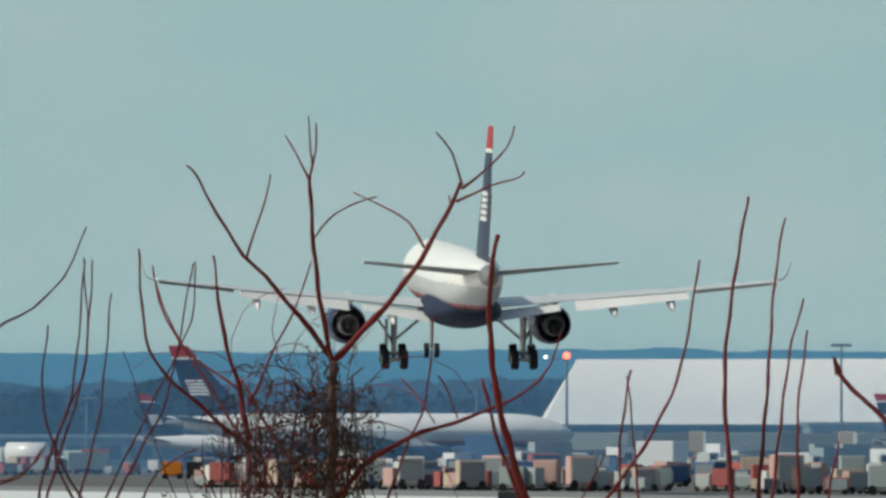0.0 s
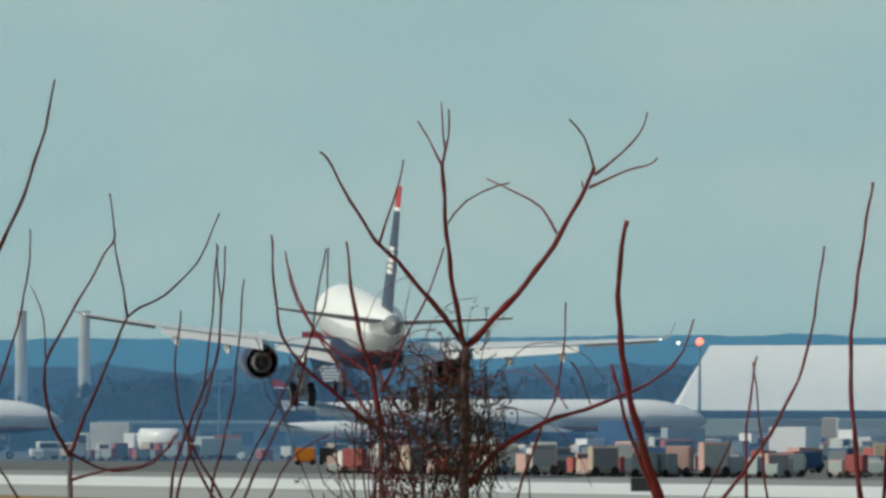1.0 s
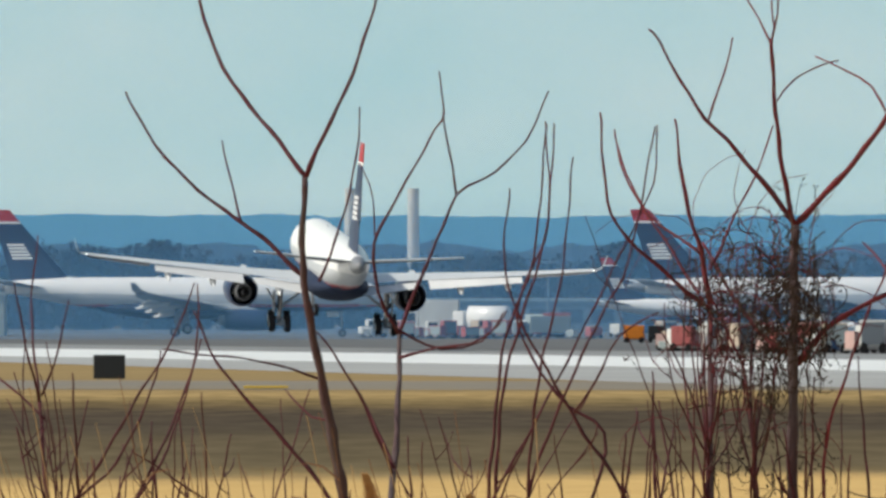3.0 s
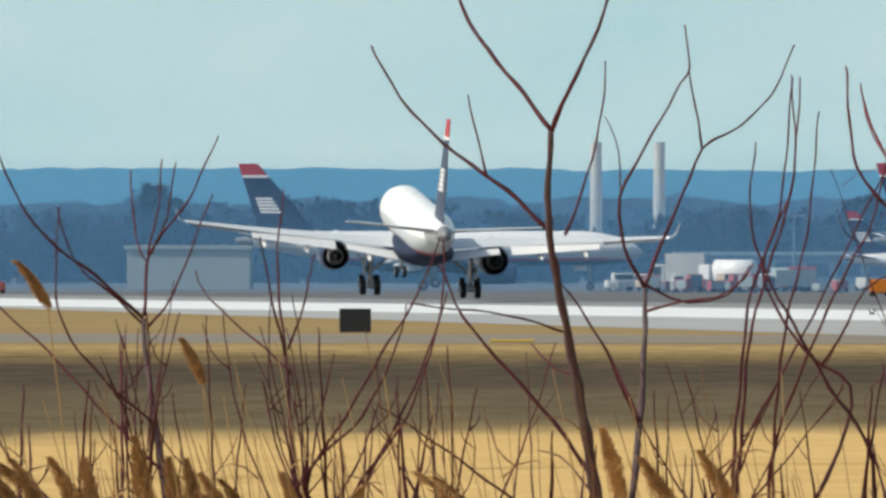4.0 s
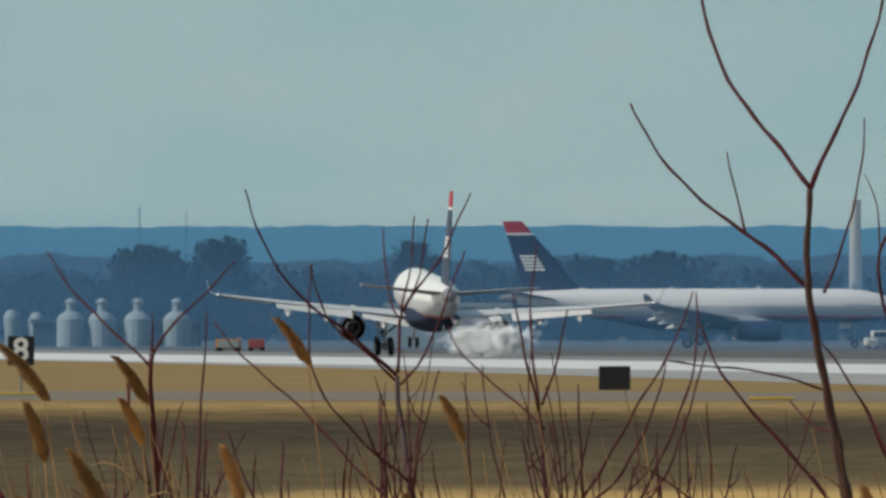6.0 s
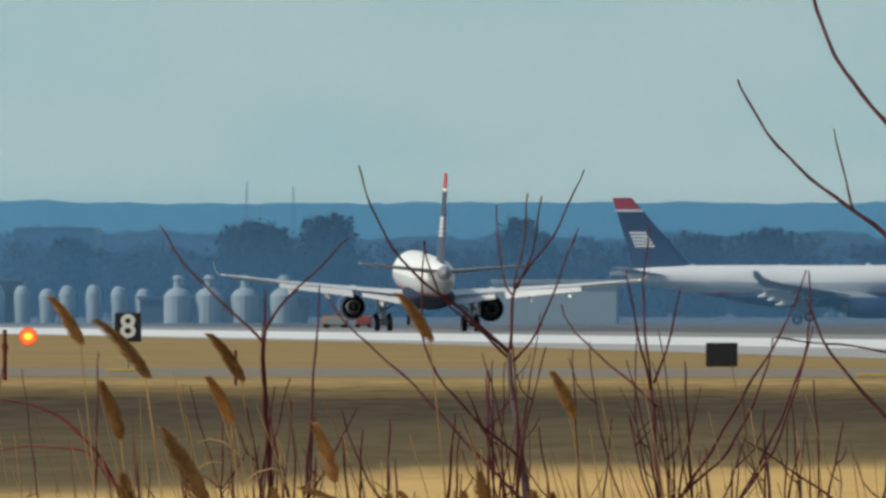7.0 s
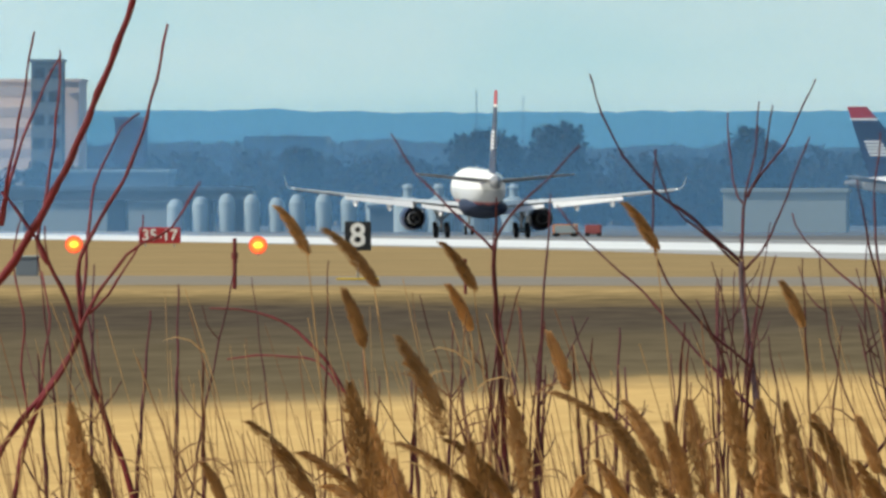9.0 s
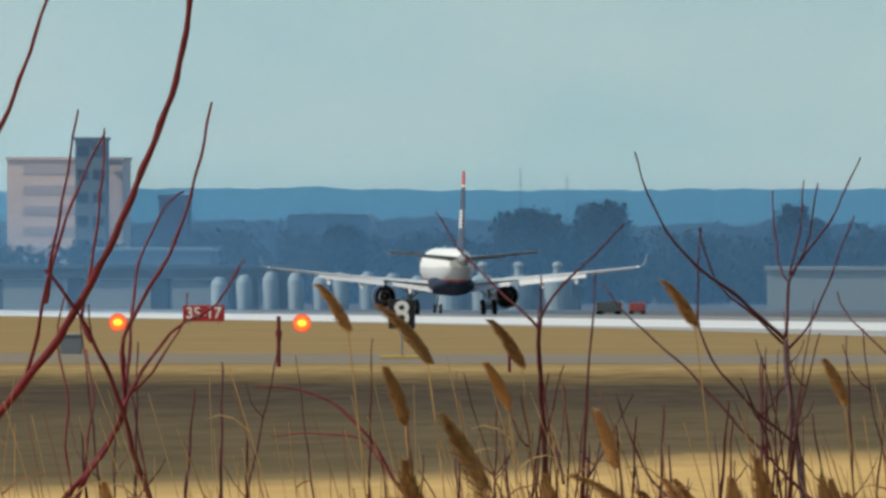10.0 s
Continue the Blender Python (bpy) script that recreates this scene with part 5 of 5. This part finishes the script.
def twig_fan(label, x, z, count, seed, spread, low, high):
    """Upright twigs that fan out from one stump."""
    g = random.Random(seed)
    owner = tagged(new("bush"), label, "bush", "bare bushes")
    stem(owner, 9.0, 6.5, (x + 0.02, -0.05), (x + 0.02, 0.6), (x, 1.2), (x, z))
    for k in range(count):
        tilt, top, r = g.gauss(0, spread), g.uniform(low, high), g.uniform(2.6, 4.6)
        rise, z0 = top - z, z - g.uniform(0, 0.25)
        curve = g.uniform(-0.05, 0.05)
        way = [(x + tilt * rise * t ** 0.8 + curve * math.sin(3.1 * t), z0 + (top - z0) * t) for t in (0, 0.25, 0.5, 0.75, 1)]
        stem(owner, r, r * 0.5, *way)
        if g.random() < 0.6:
            (xa, za), q, ln = way[g.choice((2, 3))], g.choice((-1, 1)), g.uniform(0.06, 0.16)
            stem(owner, r * 0.7, r * 0.4, (xa, za), (xa + q * ln * 0.4, za + ln * 0.4), (xa + q * ln * 0.6, za + ln))


twig_fan("bare bush with a dense fan of thin twigs", -1.10, 2.02, 13, 41, 0.38, 2.35, 2.72)
twig_fan("bare bush with a dense fan of thin twigs", -0.60, 2.00, 13, 42, 0.34, 2.30, 2.66)
twig_fan("small bare bush with fine upright twigs", -1.88, 1.95, 9, 43, 0.36, 2.25, 2.55)
twig_fan("small bare bush with fine upright twigs", -0.15, 1.95, 8, 44, 0.40, 2.20, 2.50)
twig_fan("small bare bush with fine upright twigs", 0.75, 2.0, 9, 45, 0.42, 2.25, 2.55)
twig_fan("vine-grown bush with many fine upright twigs", 1.49, 2.36, 15, 46, 0.22, 2.72, 3.08)
twig_fan("vine-grown bush with many fine upright twigs", 1.64, 2.40, 10, 47, 0.20, 2.72, 3.02)
thicket("thin bare reddish shoots in a loose thicket", 50, 3, -2.6, -0.15, 2.05, 2.66)
thicket("dense thin bare shoots at the foot of a vine-grown bush", 24, 6, 1.25, 1.98, 2.2, 2.72)
thicket("low thin bare shoots among the bushes", 22, 4, -0.1, 1.6, 2.0, 2.55)
thicket("sparse bare shoots at the edge of the reeds", 10, 5, -3.6, -2.5, 2.1, 2.8)

# ---- reeds ----
def reed(top, seed, lean, plume, tilt):
    """A dry reed: a thin stalk that leans with the wind and a drooping one-sided plume of fine tufts."""
    rng = random.Random(seed)
    e = tagged(new("reed"), "dry tan reed with a feathery brown plume", "reed", "reeds")
    bm = bmesh.new()
    n = 10
    spine = [Vector((lean * (i / n) ** 2 * top, 0, top * i / n)) for i in range(n + 1)]
    rings(bm, [circle(tuple(p), 0.0042 - 0.0024 * i / n, "z", 5) for i, p in enumerate(spine)])
    part("stalk", bm, REED, e)
    verts, faces = [], []
    head, way = spine[-1], (spine[-1] - spine[-2]).normalized()
    droop = tilt * rng.uniform(0.8, 1.3)
    tufts = [(rng.random() ** 0.85, rng.uniform(0, 6.28), rng.uniform(0.65, 1.15)) for _ in range(70)]
    spot = lambda u: head + plume * (u - 0.1) * (way + Vector((droop * (0.45 + 0.4 * u), 0, -0.22 * abs(droop) * u * u)))
    for k in range(2300):
        u0, a0, big = tufts[k % len(tufts)]
        u = min(1.0, max(0.0, u0 + rng.gauss(0, 0.05)))
        w = plume * (0.012 + 0.10 * math.sin(math.pi * min(1, u * 0.86 + 0.13)) ** 0.8) * big
        a = a0 + rng.gauss(0, 0.8)
        rr = w * rng.random() ** 0.7
        c = spot(u) + Vector((math.cos(a) * rr + droop * 0.2 * rr, math.sin(a) * rr, -0.4 * rr))
        grain = (spot(u + 0.05) - spot(u)).normalized()
        tip = c + (grain * 0.9 + Vector((math.cos(a) * 0.4 + droop * 0.3, math.sin(a) * 0.4, -0.5 * u * abs(droop)))) * rng.uniform(0.008, 0.026)
        s = Vector((rng.uniform(-1, 1), rng.uniform(-1, 1), rng.uniform(-0.4, 0.4))).normalized() * rng.uniform(0.0012, 0.0032)
        i = len(verts)
        verts += [c - s, c + s, tip]
        faces.append((i, i + 1, i + 2))
    me = bpy.data.meshes.new("plume")
    me.from_pydata([tuple(v) for v in verts], [], faces)
    me.materials.append(PLUME)
    ob = new("plume", me)
    ob.parent = e
    # two long dry leaves
    bm = bmesh.new()
    for s in (-1, 1):
        z0, ln = top * rng.uniform(0.5, 0.8), rng.uniform(0.2, 0.4)
        row = [(lean * (z0 / top) ** 2 * top + s * ln * t * 0.6, 0.01 * s, z0 + ln * (0.7 * t - 0.5 * t * t)) for t in (0, 0.33, 0.66, 1)]
        vs = [(bm.verts.new((x, y, z - 0.006 * (1 - i / 3.2))), bm.verts.new((x, y + 0.004, z + 0.006 * (1 - i / 3.2)))) for i, (x, y, z) in enumerate(row)]
        for p, q in zip(vs, vs[1:]):
            bm.faces.new((p[0], q[0], q[1], p[1]))
    part("leaf", bm, REED, e)
    return e


rng = random.Random(21)
LEANS = (-0.06, -0.08, -0.05, -0.07, -0.09, -0.04, -0.03, 0.02, -0.10, -0.05, -0.09, -0.02)
PLUMES = (0.15, 0.19, 0.13, 0.29, 0.26, 0.20, 0.27, 0.21, 0.22, 0.16, 0.26, 0.23)
TILTS = (-0.62, -0.7, -0.45, -0.30, -0.75, -0.40, -0.12, 0.25, -0.9, -0.3, -0.5, -0.2)
kinds = [reed(2.6, 100 + k, *q) for k, q in enumerate(zip(LEANS, PLUMES, TILTS))]
used = set()
reeds = []


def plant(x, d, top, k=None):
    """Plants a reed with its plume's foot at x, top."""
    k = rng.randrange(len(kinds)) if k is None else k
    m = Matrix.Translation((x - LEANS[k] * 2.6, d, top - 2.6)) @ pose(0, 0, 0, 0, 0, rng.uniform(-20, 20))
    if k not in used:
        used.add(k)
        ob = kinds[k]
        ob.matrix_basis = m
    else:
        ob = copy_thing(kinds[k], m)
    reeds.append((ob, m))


for i in range(48):                       # the reed bed, thickest in its middle
    d = rng.uniform(41, 47)
    u = rng.random()
    if u < 0.05:
        x, top = rng.uniform(-3.5, -2.1), rng.uniform(1.70, 1.95)
    elif u < 0.28:
        x, top = rng.uniform(-2.0, -1.4), rng.triangular(1.58, 2.02, 1.72)
    elif u < 0.80:
        x, top = rng.uniform(-1.4, -0.05), rng.triangular(1.60, 2.15, 1.78)
    else:
        x, top = rng.uniform(-0.1, 1.1), rng.uniform(1.78, 2.06)
    plant(x * d / 45, d, top)
for i in range(13):                       # a nearer fringe whose heads stay low in view
    d = rng.uniform(30, 35)
    plant(rng.uniform(-1.75, 0.0) * d / 33, d, rng.triangular(1.95, 2.28, 2.0))
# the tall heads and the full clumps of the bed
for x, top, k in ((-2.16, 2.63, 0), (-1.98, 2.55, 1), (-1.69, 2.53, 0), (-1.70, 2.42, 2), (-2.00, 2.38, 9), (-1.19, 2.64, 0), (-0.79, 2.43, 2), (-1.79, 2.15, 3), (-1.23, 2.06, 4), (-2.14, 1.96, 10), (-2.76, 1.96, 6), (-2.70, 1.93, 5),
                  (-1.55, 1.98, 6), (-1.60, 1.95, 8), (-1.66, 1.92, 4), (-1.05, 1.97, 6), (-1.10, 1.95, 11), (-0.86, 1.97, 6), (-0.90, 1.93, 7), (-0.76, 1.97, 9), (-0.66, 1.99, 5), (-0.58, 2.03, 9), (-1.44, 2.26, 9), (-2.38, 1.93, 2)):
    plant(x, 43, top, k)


def dry_stalks(count, seed, material, label):
    """Bare broken stalks and grass culms among the reeds."""
    g = random.Random(seed)
    bm = bmesh.new()
    for k in range(count):
        u = g.random()
        d = g.uniform(41.5, 48)
        x = (g.uniform(-3.4, -1.2) if u < 0.6 else g.uniform(-1.3, 0.1) if u < 0.88 else g.uniform(0, 1.2)) * d / 45
        top, lean, r = g.triangular(1.75, 2.6, 2.1), g.gauss(-0.11, 0.07), g.uniform(0.0014, 0.0030)
        rings(bm, [circle((x + lean * t * t * top, d, top * t), r * (1.2 - 0.7 * t), "z", 4) for t in (0, 0.3, 0.5, 0.65, 0.8, 0.9, 1.0)])
        if g.random() < 0.45:
            t = g.uniform(0.75, 0.95)
            ln, s = g.uniform(0.08, 0.22), g.choice((-1, 1))
            p = Vector((x + lean * t * t * top, d, top * t))
            q = [p + Vector((s * ln * v * 0.7, 0, ln * (0.8 * v - 0.6 * v * v))) for v in (0, 0.35, 0.7, 1)]
            row = [(bm.verts.new(c + Vector((0, 0, -0.004 * (1 - i / 3.3)))), bm.verts.new(c + Vector((0, 0.002, 0.004 * (1 - i / 3.3))))) for i, c in enumerate(q)]
            for a, b in zip(row, row[1:]):
                bm.faces.new((a[0], b[0], b[1], a[1]))
    return tagged(part("dry_stalks", bm, material), label, "dry grass", kind="stuff")


dry_stalks(300, 77, REED, "thin dry tan stalks among the reeds")
dry_stalks(270, 78, mat("weed_stem", (0.19, 0.095, 0.05), 0.8, vary=0.3, grain=8, stain=0.3), "thin red-brown weed stems among the reeds")


# ---- tyre smoke ----
def smoke_material():
    m = bpy.data.materials.new("tyre_smoke")
    m.use_nodes = True
    nt = m.node_tree
    n, link = nt.nodes, nt.links.new
    n.remove(n["Principled BSDF"])
    clear, scatter, mix, no, rg, tc = (n.new("ShaderNode" + k) for k in ("BsdfTransparent", "BsdfTranslucent", "MixShader", "TexNoise", "MapRange", "TexCoord"))
    front, both = n.new("ShaderNodeBsdfDiffuse"), n.new("ShaderNodeAddShader")
    scatter.inputs["Color"].default_value = front.inputs["Color"].default_value = (0.93, 0.96, 0.98, 1)
    link(scatter.outputs[0], both.inputs[0])
    link(front.outputs[0], both.inputs[1])
    no.inputs["Scale"].default_value, no.inputs["Detail"].default_value = 0.7, 4.0
    rg.inputs["From Min"].default_value, rg.inputs["From Max"].default_value, rg.inputs["To Max"].default_value = 0.15, 0.75, 0.135
    link(tc.outputs["Object"], no.inputs["Vector"])
    link(no.outputs["Fac"], rg.inputs["Value"])
    link(rg.outputs[0], mix.inputs[0])
    link(clear.outputs[0], mix.inputs[1])
    link(both.outputs[0], mix.inputs[2])
    link(mix.outputs[0], n["Material Output"].inputs["Surface"])
    return m


SMOKE = smoke_material()


def smoke_puff(seed, w, h):
    """A billow of tyre smoke: a loose cloud of thin overlapping wisps, thick in the middle."""
    g = random.Random(seed * 10)
    verts, faces = [], []
    for k in range(420):
        c = Vector((g.gauss(0, 0.42) * w, g.gauss(0, 0.5) * w, g.gauss(0, 0.45) * h))
        u = Vector((g.gauss(0, 1), g.gauss(0, 1), g.gauss(0, 1))).normalized()
        v = u.orthogonal().normalized()
        a, b = g.uniform(0.25, 0.6), g.uniform(0.2, 0.45)
        i = len(verts)
        ring = [c + u * a * math.cos(q) + v * b * math.sin(q) for q in (0.0, 1.05, 2.1, 3.14, 4.19, 5.24)]
        verts += ring
        faces.append(tuple(range(i, i + 6)))
    me = bpy.data.meshes.new("smoke_puff")
    me.from_pydata([tuple(p) for p in verts], [], faces)
    me.materials.append(SMOKE)
    return tagged(new("smoke_puff", me), "thin white-blue tyre smoke over the runway", "smoke", "tyre smoke", "stuff")


puffs = [smoke_puff(k + 1, w, h) for k, (w, h) in enumerate(((2.0, 1.1), (2.6, 1.5), (2.2, 1.2), (2.6, 1.4), (2.0, 1.0)))]


# ---- what moves ----
SWAY_B = ((0, 0.00), (3.5, 0.02), (4, 0.01), (4.5, 0.05), (5, -0.07), (5.5, -0.12), (6, -0.01), (10, 0.00))
SWAY_C = ((0, 0.00), (4.5, -0.05), (5, -0.02), (5.5, -0.55), (7.5, -0.00), (8, -0.08), (8.5, -0.04), (9, -0.00), (9.5, 0.35), (10, 0.06))
SWAY_D = ((0, 0.05), (0.5, 0.17), (1, -0.16), (1.5, -0.09), (2, 0.04), (10, 0.00))
SWAY_E = ((0, 0.16), (0.5, 0.06), (1, -0.27), (1.5, -0.06), (10, 0.00))


def motions():
    walk(landing, [
        (0, pose(41.04, 948.0, 13.15, 2.37, 0.12, 2.64)),
        (0.5, pose(35.20, 983.5, 11.44, 2.46, 1.09, 2.92)),
        (1, pose(29.35, 1018.5, 10.05, 2.86, 2.46, 3.18)),
        (1.5, pose(23.21, 1053.0, 9.01, 3.05, 2.24, 3.42)),
        (2.1, pose(16.38, 1094.0, 8.15, 2.90, 2.18, 3.71)),
        (3.3, pose(2.90, 1176.0, 6.43, 4.27, 1.70, 4.75)),
        (3.5, pose(0.25, 1189.0, 6.22, 4.47, 1.64, 4.93)),
        (4, pose(-5.43, 1222.0, 6.04, 4.32, 1.89, 5.07)),
        (4.5, pose(-10.72, 1254.5, 5.64, 3.77, 1.84, 5.18)),
        (5, pose(-16.22, 1286.0, 5.60, 3.32, 0.90, 5.29)),
        (5.5, pose(-21.72, 1317.0, 5.35, 2.65, 0.52, 5.44)),
        (6.1, pose(-28.83, 1354.0, 5.13, 1.99, 1.11, 5.62)),
        (7.5, pose(-44.15, 1440.0, 4.92, 1.48, 0.38, 5.89)),
        (8.2, pose(-51.36, 1483.0, 4.82, 1.18, 0.23, 5.98)),
        (8.5, pose(-54.32, 1501.0, 4.82, 0.93, 0.19, 6.01)),
        (9, pose(-59.47, 1531.0, 4.82, 0.64, 0.12, 6.07)),
        (10, pose(-69.43, 1589.0, 4.82, 0.23, -0.09, 6.46)),
    ])
    # the landing gear hangs long in flight and settles on its struts after the touchdown
    for leg in [c for c in landing.children if c.name.startswith(("main_gear", "nose_gear"))]:
        walk(leg, [(t, pose(0, 0, z)) for t, z in ((0, -0.55), (4.5, -0.57), (5, -0.55), (5.5, -0.33), (6.1, -0.13), (7.5, 0.05), (8.2, 0.14), (10, 0.12))])
    rows = []
    for t, b in ((0, -4.05), (3.5, -3.65), (7.5, -3.0), (10, -2.6)):
        x, y = at(b + 0.35, 1800)
        rows.append((t, pose(x, y, 4.93, 0, 0, -90)))
    walk(taxiing, rows)
    # smoke wells up from the touchdown points, drifts and settles again
    for puff, x, y, t0 in zip(puffs, (-10.2, -11.8, -13.4, -15.0, -12.6), (1268, 1276, 1284, 1290, 1272), (4.7, 4.8, 4.9, 5.05, 5.1)):
        walk(puff, [(0, pose(x, y, -6)), (t0 - 0.2, pose(x, y, -6)), (t0 + 0.15, pose(x, y, 1.2)), (t0 + 0.8, pose(x - 2.5, y + 10, 1.8, 0, 0, 25)), (6.1, pose(x - 11.5, y + 34, 0.9, 0, 0, 45)), (7.0, pose(x - 14, y + 44, -6, 0, 0, 60)), (10, pose(x - 14, y + 44, -6.2, 0, 0, 60))])
    # the wind sways the bushes from their roots
    for ob, root, rows in ((bush_b, 0.25, SWAY_B), (bush_c, -1.3, SWAY_C), (bush_d, 2.4, SWAY_D), (bush_e, 2.9, SWAY_E)):
        base = Matrix.Translation((root, 50, 0))
        walk(ob, [(t, base @ pose(0, 0, 0, 0, a, 0) @ base.inverted()) for t, a in rows])
    # and nods the reeds, each in its own time
    g = random.Random(91)
    for ob, m in reeds:
        big, pace, turn = g.uniform(0.4, 1.3), g.uniform(2.2, 3.4), g.uniform(-0.5, 0.5)
        walk(ob, [(t, m @ pose(0, 0, 0, 0, -big * (math.sin(pace * (t - 9) + turn) - math.sin(turn)), 0)) for t in (0.5 * i for i in range(21))])


motions()
